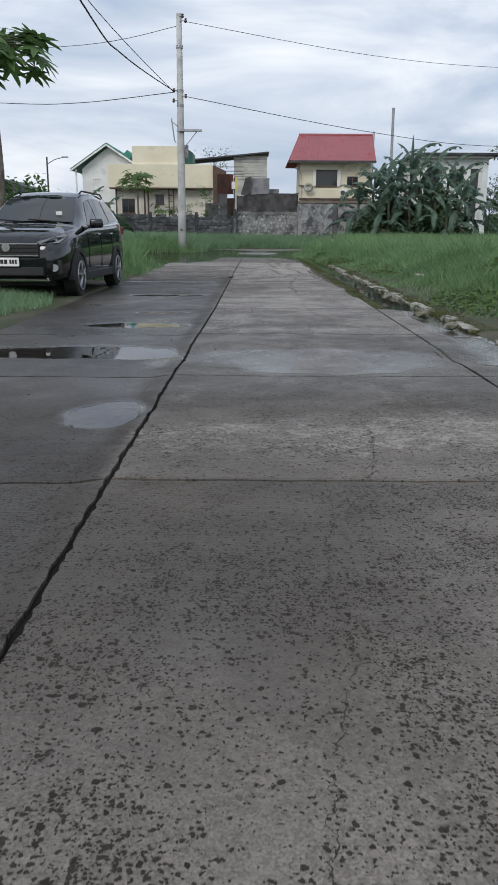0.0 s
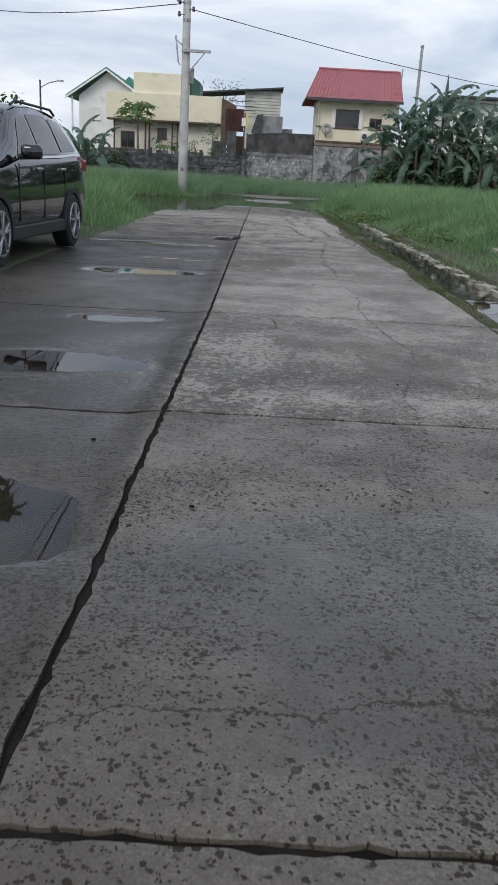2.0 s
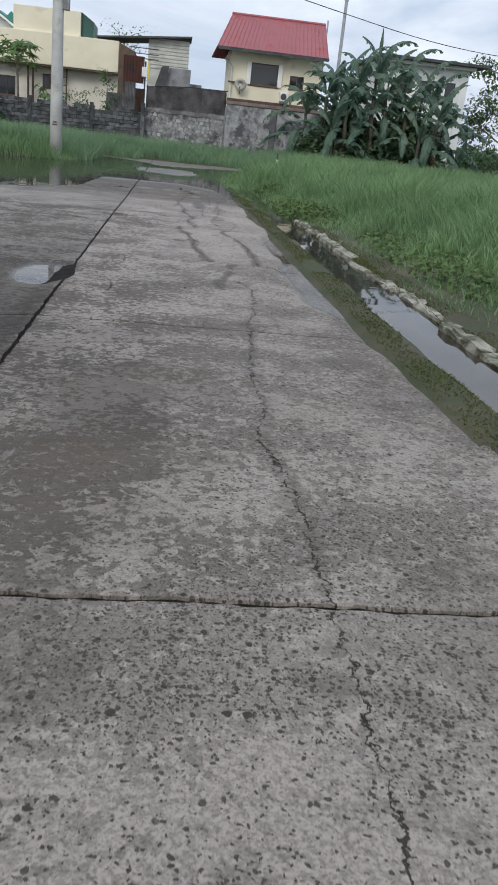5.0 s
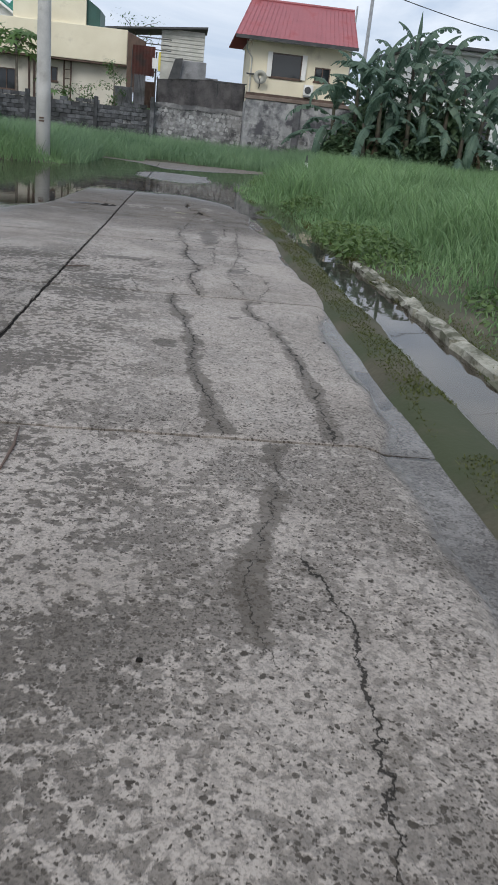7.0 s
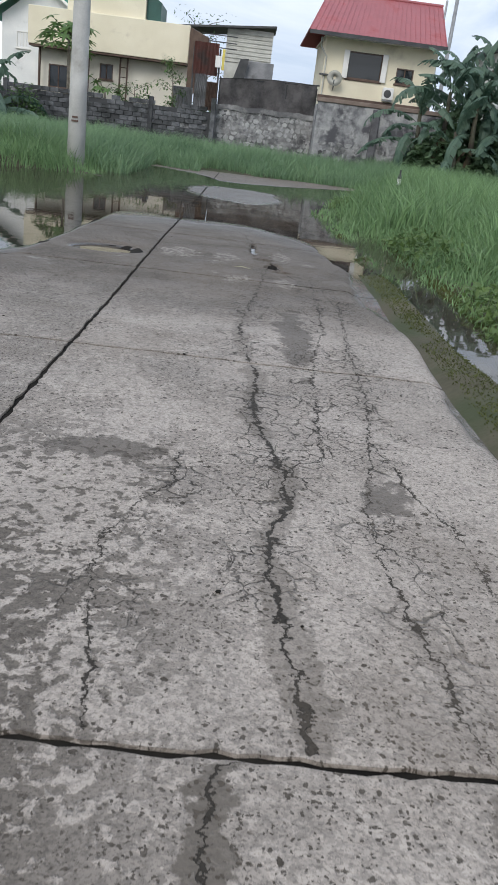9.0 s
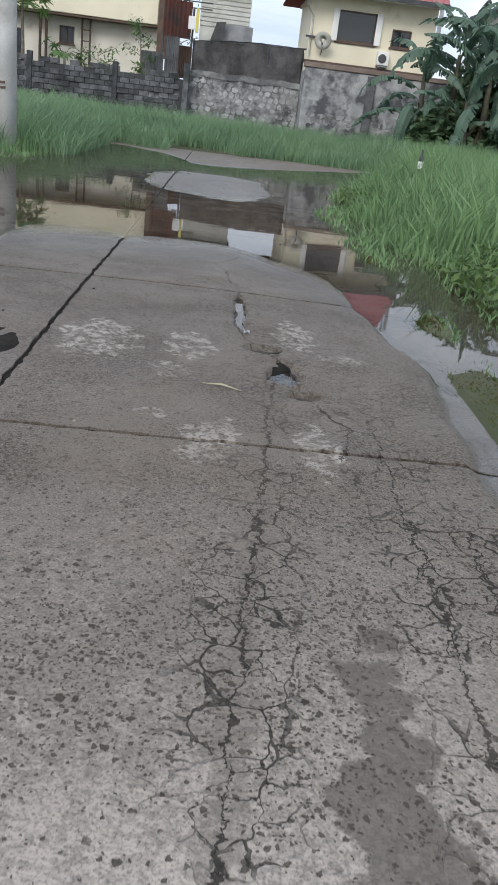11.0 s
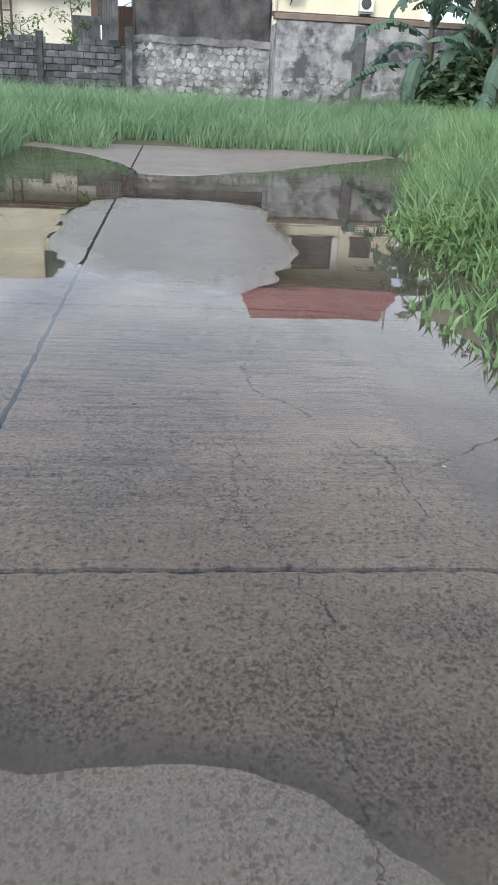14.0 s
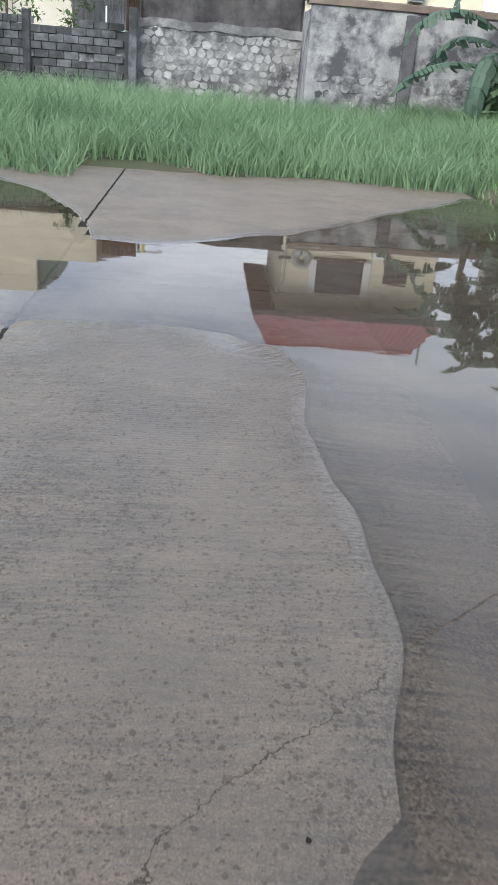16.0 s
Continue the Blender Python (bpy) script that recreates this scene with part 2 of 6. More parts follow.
def road_masks(x, y):
    """Wear, damp and cracks of the road as fields on its slabs."""
    xj = x - along(y, *JOINT_LINE)
    dry = along(y, (4.0, 0.26), (5.4, 0.24), (6.6, 0.08), (6.97, 0.0), (11.9, 0.03), (12.2, 0.38), (14.9, 0.58), (15.1, 0.66), (18, 0.62), (21.0, 0.58), (21.2, 0.72), (25.0, 0.98), (30.4, 1.0), (32.0, 0.45), (32.8, 0.0))
    worn = along(y, (4, 0.75), (6.9, 0.55), (7.1, 0.35), (9.5, 0.25), (9.7, 0.55), (12.0, 0.6), (12.3, 0.5), (15, 0.35), (18, 0.5), (24, 0.5), (26, 0.22), (31, 0.25), (33, 0.68), (38, 0.68), (40, 0.34), (42, 0.5), (47, 0.4), (50, 0.12))
    flake = along(y, (4, 0.10), (7, 0.15), (9.5, 0.1), (12, 0.3), (12.2, 0.75), (14.9, 0.6), (15.1, 0.35), (17.9, 0.5), (18.1, 0.95), (23.9, 0.9), (24.1, 0.45), (32, 0.3), (33, 0.12), (50, 0.1))
    flake = flake + 0.6 * sstep(-x, -1.55, -1.05) * along(y, (24, 0.0), (24.5, 0.7), (28.4, 1.0), (28.9, 0.0))
    brown = along(y, (30.8, 0.0), (32.4, 0.72), (35.4, 0.72), (35.7, 0.60), (38.2, 0.52), (39.5, 0.78))
    hold = along(y, (8.1, 0.12), (8.5, 0.75), (9.4, 0.72), (9.62, 0.50), (11.4, 0.34), (12.05, 0.50), (12.2, 0.0))
    blot = along(y, (4, 0.35), (12, 0.42), (20, 0.42), (24, 0.12), (33, 0.15), (36, 0.0))
    loop = chain(x, y, LOOP_CRACK)
    fine = chain(x, y, FINE_CRACK)
    fine[:, 2] = np.where(loop[:, 1] > 0, loop[:, 0], 1.0)
    across = np.where((x > 0.45) & (x < 1.55), y - along(x, (0.46, 9.82), (0.65, 9.93), (0.88, 9.95), (1.12, 9.99), (1.25, 10.05), (1.5, 10.02)), 1.0)
    craze = along(y, (27.0, 0.0), (27.8, 0.8), (32.0, 1.0), (34.0, 0.3), (35.0, 0.0))
    return {"main_crack": chain(x, y, MAIN_CRACK), "side_crack": chain(x, y, SIDE_CRACK), "fine_crack": fine,
            "dryness": np.stack([dry, worn, flake], 1), "stains": np.stack([brown, ovals(x, y, CHALK), ovals(x, y, DAMP)], 1),
            "damp_slabs": np.stack([hold, blot, xj], 1), "crazing": np.stack([craze, across, 0 * x], 1)}


def concrete():
    """Worn broom-finished road concrete: scaled and pitted face, dark pits, long cracks, wet where it lies low."""
    m = bpy.data.materials.new("road_concrete")
    m.use_nodes = True
    nt = m.node_tree
    b = nt.nodes["Principled BSDF"]
    ge = nt.nodes.new("ShaderNodeNewGeometry")
    pos = ge.outputs["Position"]
    sx = nt.nodes.new("ShaderNodeSeparateXYZ")
    nt.links.new(pos, sx.inputs[0])
    X, Y, Z = sx.outputs

    def field(name):
        at = nt.nodes.new("ShaderNodeAttribute")
        at.attribute_name = name
        sp = nt.nodes.new("ShaderNodeSeparateXYZ")
        ln(nt, at, "Vector", sp, 0)
        return sp.outputs

    HOLD, BLOT, XJ = field("damp_slabs")
    DRY, WORN, FLAKE = field("dryness")
    BROWN, CHALKY, WETTISH = field("stains")

    def mul(a, c):
        return math_node(nt, "MULTIPLY", a, c)

    def most(a, c):
        return math_node(nt, "MAXIMUM", a, c)

    big = noise_tex(nt, pos, 0.55, 5, 0.6)
    midn = noise_tex(nt, pos, 2.6, 6, 0.65)
    fine = noise_tex(nt, pos, 70, 3, 0.6)
    grit = noise_tex(nt, pos, 150, 2, 0.6)
    clump = noise_tex(nt, pos, 1.5, 6, 0.68)
    wob2 = noise_tex(nt, pos, 5.0, 4, 0.6)
    rag = noise_tex(nt, pos, 11.0, 5, 0.68)
    jag = noise_tex(nt, pos, 34.0, 3, 0.6)
    # pits where the skin has come off, stretched a little across the way
    mp = nt.nodes.new("ShaderNodeMapping")
    mp.inputs["Scale"].default_value = (1.0, 0.95, 1.0)
    nt.links.new(pos, mp.inputs[0])
    pitn = noise_tex(nt, mp.outputs[0], 24, 4, 0.6, 0.3)
    wz = nt.nodes.new("ShaderNodeTexNoise")
    wz.inputs["Scale"].default_value, wz.inputs["Detail"].default_value = 34, 4
    nt.links.new(pos, wz.inputs["Vector"])
    wz.inputs["Roughness"].default_value = 0.7
    wm = nt.nodes.new("ShaderNodeVectorMath")
    wm.operation = "MULTIPLY_ADD"
    nt.links.new(wz.outputs["Color"], wm.inputs[0])
    wm.inputs[1].default_value = (0.030, 0.028, 0.0)
    nt.links.new(mp.outputs[0], wm.inputs[2])

    def cells(scale, big_, small, dens):
        """Uneven round pits of random size, one a cell at most."""
        v = nt.nodes.new("ShaderNodeTexVoronoi")
        v.voronoi_dimensions = "2D"
        v.inputs["Scale"].default_value = scale
        nt.links.new(wm.outputs[0], v.inputs["Vector"])
        sc = nt.nodes.new("ShaderNodeSeparateColor")
        nt.links.new(v.outputs["Color"], sc.inputs[0])
        rad = math_node(nt, "MULTIPLY_ADD", sc.outputs[0], big_ - small, small)
        on = ramp01(nt, math_node(nt, "SUBTRACT", dens, sc.outputs[1]), -0.02, 0.02)
        q = math_node(nt, "DIVIDE", v.outputs["Distance"], rad)
        return mul(ramp01(nt, q, 0.75, 1.05, 1, 0), on)

    def patch(v):
        """A patch with a ragged rim."""
        v = math_node(nt, "MULTIPLY_ADD", math_node(nt, "SUBTRACT", rag, 0.5), 2.0, v)
        v = math_node(nt, "MULTIPLY_ADD", math_node(nt, "SUBTRACT", wob2, 0.5), 1.0, v)
        return ramp01(nt, v, 0.58, 0.80)

    rlane = ramp01(nt, XJ, -0.05, 0.04)
    # how far each stretch has dried
    dry = mul(DRY, most(rlane, ramp01(nt, Y, 22, 29, 0.1, 0.8)))
    # pits lie thick where the face is worn
    dens = math_node(nt, "MULTIPLY_ADD", ramp01(nt, clump, 0.40, 0.64, 0.12, 0.85), WORN, 0.015)
    pits = mul(cells(72, 0.60, 0.12, dens), 0.9)
    pits = most(pits, mul(cells(125, 0.6, 0.15, dens), 0.9))
    pits = most(pits, cells(25, 0.30, 0.05, mul(dens, 0.5)))
    left_side = ramp01(nt, math_node(nt, "MULTIPLY_ADD", wob2, 0.6, X), 1.3, 2.2, 1.0, 0.55)
    scal = ramp01(nt, math_node(nt, "MULTIPLY_ADD", ramp01(nt, clump, 0.38, 0.62), 0.19, pitn), 0.545, 0.63)
    pits = most(pits, mul(mul(scal, FLAKE), mul(left_side, 0.80)))
    pits = mul(pits, ramp01(nt, Y, 31.0, 33.5, 1.0, 0.66))
    wear = ramp01(nt, noise_tex(nt, pos, 0.9, 7, 0.7), 0.44, 0.60)
    base = mixc(nt, ramp01(nt, big, 0.3, 0.7), (0.165, 0.140, 0.112), (0.245, 0.214, 0.180))
    base = mixc(nt, mul(wear, math_node(nt, "MULTIPLY_ADD", dry, -0.3, 0.5)), base, (0.105, 0.092, 0.074))
    base = mixc(nt, mul(dry, 0.80), base, (0.52, 0.455, 0.398))
    base = mixc(nt, BROWN, base, mixc(nt, ramp01(nt, Y, 36.8, 38.8), (0.098, 0.072, 0.050), mixc(nt, ramp01(nt, Y, 41.2, 42.6), (0.430, 0.312, 0.208), (0.215, 0.150, 0.090))))
    # broom lines across the far slabs
    stroke = nt.nodes.new("ShaderNodeVectorMath")
    stroke.operation = "MULTIPLY"
    stroke.inputs[1].default_value = (2.2, 34.0, 1.0)
    nt.links.new(pos, stroke.inputs[0])
    broom = ramp01(nt, noise_tex(nt, stroke.outputs[0], 1.0, 3, 0.6), 0.46, 0.60)
    broom = mul(mul(broom, ramp01(nt, clump, 0.34, 0.60, 0.15, 0.75)), ramp01(nt, Y, 37.5, 40.0))
    base = mixc(nt, broom, base, mixc(nt, 0.72, base, (0.030, 0.022, 0.015)))
    base = mixc(nt, mul(ramp01(nt, grit, 0.48, 0.66), 0.34), base, (0.40, 0.36, 0.315))
    base = mixc(nt, mul(ramp01(nt, grit, 0.34, 0.5, 1, 0), 0.75), base, mixc(nt, 0.6, base, (0.03, 0.028, 0.024)))
    base = mixc(nt, ramp01(nt, fine, 0.42, 0.62, 0.0, 0.75), base, mixc(nt, 0.5, base, (0.06, 0.055, 0.048)))
    # chalky laitance spots
    skin = ramp01(nt, pitn, 0.43, 0.54)
    chalk = mul(ramp01(nt, noise_tex(nt, pos, 1.3, 7, 0.75, 0.6), 0.62, 0.69), skin)
    base = mixc(nt, mul(chalk, 0.5), base, (0.42, 0.41, 0.37))
    base = mixc(nt, mul(mul(patch(CHALKY), skin), ramp01(nt, rag, 0.36, 0.60, 0.15, 0.75)), base, (0.42, 0.385, 0.335))
    base = mixc(nt, mul(pits, math_node(nt, "MULTIPLY_ADD", dry, -0.08, 0.92)), base, (0.036, 0.030, 0.023))
    # long cracks with crumbled edges, and the damp that fills them
    side = math_node(nt, "MULTIPLY_ADD", math_node(nt, "SUBTRACT", rag, 0.5), 0.13, mul(math_node(nt, "SUBTRACT", jag, 0.5), 0.045))
    wide = ramp01(nt, wob2, 0.32, 0.70, 0.45, 1.9)
    CRAZE, ACROSS, _ = field("crazing")

    def crack_at(d, width):
        return ramp01(nt, math_node(nt, "DIVIDE", math_node(nt, "ABSOLUTE", math_node(nt, "ADD", d, side)), math_node(nt, "MULTIPLY_ADD", wide, width, 1e-5)), 0.6, 1.05, 1, 0)

    def filling(d, fill):
        d = math_node(nt, "ABSOLUTE", math_node(nt, "ADD", d, side))
        return mul(ramp01(nt, math_node(nt, "MULTIPLY_ADD", math_node(nt, "SUBTRACT", midn, 0.5), 0.22, d), 0.035, 0.050, 1, 0), fill)

    d1, w1, f1 = field("main_crack")
    d2, w2, f2 = field("side_crack")
    d3, w3, d4 = field("fine_crack")
    cr = most(crack_at(d1, w1), crack_at(d2, w2))
    cr = most(cr, most(crack_at(d3, w3), crack_at(d4, 0.004)))
    cr = most(cr, crack_at(ACROSS, 0.0045))
    damp = most(filling(d1, f1), filling(d2, f2))
    nearest = math_node(nt, "MINIMUM", math_node(nt, "ABSOLUTE", d1), math_node(nt, "MINIMUM", math_node(nt, "ABSOLUTE", d2), math_node(nt, "ABSOLUTE", d3)))
    vo = nt.nodes.new("ShaderNodeTexVoronoi")
    vo.feature = "DISTANCE_TO_EDGE"
    vo.inputs["Scale"].default_value = 10.0
    wv = nt.nodes.new("ShaderNodeVectorMath")
    wv.operation = "MULTIPLY_ADD"
    nz = nt.nodes.new("ShaderNodeTexNoise")
    nz.inputs["Scale"].default_value, nz.inputs["Detail"].default_value = 6.0, 4
    nt.links.new(pos, nz.inputs["Vector"])
    nt.links.new(nz.outputs["Color"], wv.inputs[0])
    wv.inputs[1].default_value = (0.22, 0.22, 0)
    nt.links.new(pos, wv.inputs[2])
    nt.links.new(wv.outputs[0], vo.inputs["Vector"])
    craze = ramp01(nt, math_node(nt, "DIVIDE", vo.outputs["Distance"], wide), 0.010, 0.030, 1, 0)
    near = mul(ramp01(nt, nearest, 0.07, 0.20, 1, 0), ramp01(nt, clump, 0.42, 0.54))
    near = mul(near, CRAZE)
    cr = most(cr, mul(craze, near))
    base = mixc(nt, mul(damp, ramp01(nt, Y, 31.0, 33.0, 0.82, 0.5)), base, (0.105, 0.088, 0.070))
    base = mixc(nt, mul(cr, 0.92), base, (0.030, 0.027, 0.023))
    # the left lane of the near stretch is dark with wet silt and algae
    silt = mul(ramp01(nt, XJ, -0.08, 0.01, 1, 0), ramp01(nt, math_node(nt, "MULTIPLY_ADD", big, 6.0, Y), 22, 29, 1, 0))
    base = mixc(nt, mul(silt, ramp01(nt, midn, 0.25, 0.75, 0.97, 0.82)), base, (0.034, 0.027, 0.021))
    # damp blotches that have not dried
    blot = mul(ramp01(nt, noise_tex(nt, pos, 0.8, 7, 0.6, 0.5), 0.48, 0.55), BLOT)
    base = mixc(nt, most(blot, mul(patch(WETTISH), 0.75)), base, (0.075, 0.062, 0.049))
    # whole slabs of the near stretch that hold more damp than their neighbours
    hold = mul(HOLD, ramp01(nt, midn, 0.3, 0.7, 1.15, 0.7))
    hold2 = mul(mul(ramp01(nt, Y, 6.97, 7.03, 0.85, 0.0), ramp01(nt, math_node(nt, "MULTIPLY_ADD", big, 2.0, Y), 5.2, 7.0)), ramp01(nt, math_node(nt, "MULTIPLY_ADD", midn, 0.8, X), 1.5, 2.7, 1.0, 0.30))
    base = mixc(nt, most(hold, hold2), base, (0.066, 0.055, 0.044))
    base = mixc(nt, mul(pits, ramp01(nt, Y, 12, 18, 0.65, 0.2)), base, (0.020, 0.016, 0.012))
    # brown silt left where water stood
    mud = ramp01(nt, noise_tex(nt, pos, 0.42, 6, 0.62), 0.53, 0.66)
    base = mixc(nt, mul(mud, 0.4), base, (0.15, 0.120, 0.092))
    # wet where the surface lies near the water's level
    wetz = math_node(nt, "ADD", Z, mul(math_node(nt, "SUBTRACT", midn, 0.5), 0.012))
    wet = ramp01(nt, wetz, 0.002, 0.020, 1, 0)
    base = mixc(nt, mul(wet, ramp01(nt, Z, -0.002, 0.0005, 0.0, 0.95)), base, mixc(nt, 0.80, base, (0.050, 0.043, 0.036)))
    nt.links.new(base, b.inputs["Base Color"])
    rg = math_node(nt, "MULTIPLY_ADD", ramp01(nt, midn, 0.3, 0.7), -0.16, 0.74)
    rg = math_node(nt, "MULTIPLY_ADD", wet, -0.36, rg)
    soaked = mul(ramp01(nt, wetz, -0.002, 0.009, 1, 0), ramp01(nt, Z, -0.004, 0.0))
    rg = math_node(nt, "MULTIPLY_ADD", soaked, -0.24, rg)
    rg = math_node(nt, "MULTIPLY_ADD", ramp01(nt, Y, 9.0, 26.0, -0.20, 0.0), ramp01(nt, Y, 8.4, 9.6), rg)
    nt.links.new(rg, b.inputs["Roughness"])
    hollow = math_node(nt, "MULTIPLY_ADD", most(pits, cr), -0.8, 1.0)
    nt.links.new(mul(mul(math_node(nt, "MULTIPLY_ADD", silt, -0.05, 0.5), hollow), ramp01(nt, Z, -0.002, 0.001, 0.03, 1.0)), b.inputs["Specular IOR Level"])
    # broom lines across the way and pits as relief
    wa = nt.nodes.new("ShaderNodeTexWave")
    wa.bands_direction = "Y"
    wa.inputs["Scale"].default_value, wa.inputs["Distortion"].default_value, wa.inputs["Detail"].default_value = 14, 5.0, 3
    nt.links.new(pos, wa.inputs["Vector"])
    h = math_node(nt, "MULTIPLY_ADD", wa.outputs["Fac"], ramp01(nt, Y, 37.0, 40.0, 0.08, 0.28), mul(fine, 0.35))
    h = math_node(nt, "MULTIPLY_ADD", pits, -0.8, h)
    h = math_node(nt, "MULTIPLY_ADD", cr, -2.5, h)
    bp = nt.nodes.new("ShaderNodeBump")
    bp.inputs["Distance"].default_value = 0.006
    nt.links.new(math_node(nt, "MULTIPLY_ADD", soaked, -0.22, math_node(nt, "MULTIPLY_ADD", wet, -0.4, 0.8)), bp.inputs["Strength"])
    nt.links.new(h, bp.inputs["Height"])
    ln(nt, bp, 0, b, "Normal")
    return m


def water_mat():
    """Shallow cloudy rainwater: mirrors the sky, shows the bottom through a little silt."""
    m = bpy.data.materials.new("puddle_water")
    m.use_nodes = True
    nt = m.node_tree
    nt.nodes.remove(nt.nodes["Principled BSDF"])
    clear, gloss, silt = nt.nodes.new("ShaderNodeBsdfTransparent"), nt.nodes.new("ShaderNodeBsdfGlossy"), nt.nodes.new("ShaderNodeBsdfDiffuse")
    clear.inputs["Color"].default_value = (0.94, 0.91, 0.87, 1)
    silt.inputs["Color"].default_value = (0.095, 0.076, 0.060, 1)
    gloss.inputs["Roughness"].default_value = 0.02
    fr, ms, body = nt.nodes.new("ShaderNodeFresnel"), nt.nodes.new("ShaderNodeMixShader"), nt.nodes.new("ShaderNodeMixShader")
    fr.inputs["IOR"].default_value = 1.45
    deep = nt.nodes.new("ShaderNodeAttribute")
    deep.attribute_name = "depth"
    nt.links.new(ramp01(nt, deep.outputs["Fac"], 0.003, 0.022, 0.03, 0.5), body.inputs[0])
    ln(nt, clear, 0, body, 1), ln(nt, silt, 0, body, 2)
    ln(nt, fr, 0, ms, 0), ln(nt, body, 0, ms, 1), ln(nt, gloss, 0, ms, 2)
    ln(nt, ms, 0, nt.nodes["Material Output"], 0)
    ge = nt.nodes.new("ShaderNodeNewGeometry")
    mp = nt.nodes.new("ShaderNodeMapping")
    mp.inputs["Scale"].default_value = (1.0, 2.2, 1.0)
    ln(nt, ge, "Position", mp, 0)
    n = noise_tex(nt, mp.outputs[0], 2.2, 2, 0.4)
    bp = nt.nodes.new("ShaderNodeBump")
    bp.inputs["Strength"].default_value, bp.inputs["Distance"].default_value = 0.12, 0.004
    nt.links.new(n, bp.inputs["Height"])
    ln(nt, bp, 0, gloss, "Normal"), ln(nt, bp, 0, fr, "Normal")
    return m


def glass_mat(name, tint=(0.02, 0.025, 0.03), rough=0.06):
    m = bpy.data.materials.new(name)
    m.use_nodes = True
    b = m.node_tree.nodes["Principled BSDF"]
    b.inputs["Base Color"].default_value = (*tint, 1)
    b.inputs["Roughness"].default_value, b.inputs["Specular IOR Level"].default_value = rough, 0.6
    return m


M_ROAD = concrete()
M_WATER = water_mat()
M_SOIL = mat("soil", (0.055, 0.050, 0.028), (0.10, 0.088, 0.055), 0.9, 1.5, 30, 0.3, (0.045, 0.055, 0.022), 0.5, 0.8)
M_FILL = mat("joint_filler", (0.010, 0.009, 0.008), (0.026, 0.023, 0.019), 0.9, 6, 60, 0.3, spec=0.1)
M_KERB = mat("kerb_concrete", (0.27, 0.26, 0.21), (0.50, 0.48, 0.40), 0.85, 9, 60, 0.4, (0.085, 0.085, 0.05), 0.50, 4.5)
M_GRASS = leaf_mat("grass_blades", (0.085, 0.155, 0.068), (0.27, 0.42, 0.195), (0.50, 0.48, 0.27))
M_GRASSD = leaf_mat("dark_grass", (0.10, 0.18, 0.10), (0.27, 0.40, 0.22), (0.46, 0.45, 0.26))
M_WEED = leaf_mat("weed_leaves", (0.065, 0.115, 0.035), (0.16, 0.24, 0.075))
M_MOSS = leaf_mat("gutter_moss", (0.05, 0.06, 0.018), (0.13, 0.145, 0.045), (0.24, 0.21, 0.10))
M_BANANA = leaf_mat("banana_leaf", (0.055, 0.105, 0.082), (0.15, 0.225, 0.16), (0.38, 0.36, 0.22), 0.5)
M_LEAF = leaf_mat("tree_leaf", (0.055, 0.11, 0.04), (0.14, 0.24, 0.08), None, 0.45)
M_LEAFD = leaf_mat("far_leaf", (0.075, 0.135, 0.085), (0.19, 0.28, 0.145), None, 0.55)
M_STEM = mat("banana_stem", (0.045, 0.047, 0.030), (0.10, 0.095, 0.058), 0.7, 5, 30, 0.2, (0.04, 0.032, 0.022), 0.5, 2)
M_BARK = mat("bark", (0.10, 0.085, 0.065), (0.20, 0.18, 0.15), 0.9, 6, 40, 0.4)
M_POLE = mat("pole_concrete", (0.40, 0.40, 0.39), (0.55, 0.55, 0.53), 0.8, 2, 30, 0.15, (0.28, 0.27, 0.25), 0.62, 0.9)
M_STEEL = mat("galvanised_steel", (0.30, 0.31, 0.32), (0.42, 0.43, 0.44), 0.45, 3, 30, 0.05, metal=0.6)
M_WIRE = mat("black_cable", (0.03, 0.03, 0.033), (0.06, 0.06, 0.06), 0.6, 3, 30, 0)
M_MORTAR = mat("mortar", (0.17, 0.17, 0.17), (0.33, 0.33, 0.325), 0.9, 2.5, 30, 0.4, (0.10, 0.10, 0.105), 0.50, 0.9)
M_PLASTER = mat("grey_plaster", (0.22, 0.225, 0.235), (0.42, 0.42, 0.42), 0.9, 2.5, 24, 0.3, (0.085, 0.085, 0.095), 0.525, 1.3)
M_STONE = mat("rubble_stone", (0.24, 0.245, 0.25), (0.41, 0.41, 0.405), 0.9, 5, 30, 0.5, (0.085, 0.085, 0.09), 0.535, 1.6, random_=0.22)
M_BLOCK = mat("dark_block", (0.050, 0.053, 0.058), (0.135, 0.14, 0.148), 0.9, 4, 30, 0.4, (0.032, 0.035, 0.036), 0.55, 1.2, random_=0.4)
M_BLOCKM = mat("block_mortar", (0.26, 0.265, 0.275), (0.46, 0.46, 0.46), 0.9, 3, 30, 0.3, (0.05, 0.052, 0.055), 0.42, 0.8)
M_TARP = mat("black_tarpaulin", (0.085, 0.080, 0.082), (0.19, 0.18, 0.18), 0.75, 2, 12, 0.15, (0.15, 0.14, 0.14), 0.66, 1.5)
M_CREAM = mat("cream_paint", (0.72, 0.66, 0.50), (0.80, 0.745, 0.58), 0.75, 0.8, 20, 0.08, (0.58, 0.52, 0.40), 0.66, 0.6)
M_PALE = mat("pale_wall_paint", (0.66, 0.63, 0.54), (0.76, 0.73, 0.64), 0.75, 0.9, 20, 0.08, (0.45, 0.42, 0.36), 0.64, 0.7)
M_WHITE = mat("white_wall_paint", (0.68, 0.70, 0.70), (0.80, 0.81, 0.80), 0.7, 0.9, 20, 0.06, (0.48, 0.49, 0.48), 0.66, 0.7)
M_TRIM = mat("white_trim", (0.74, 0.74, 0.71), (0.82, 0.82, 0.8), 0.6, 2, 20, 0.05)
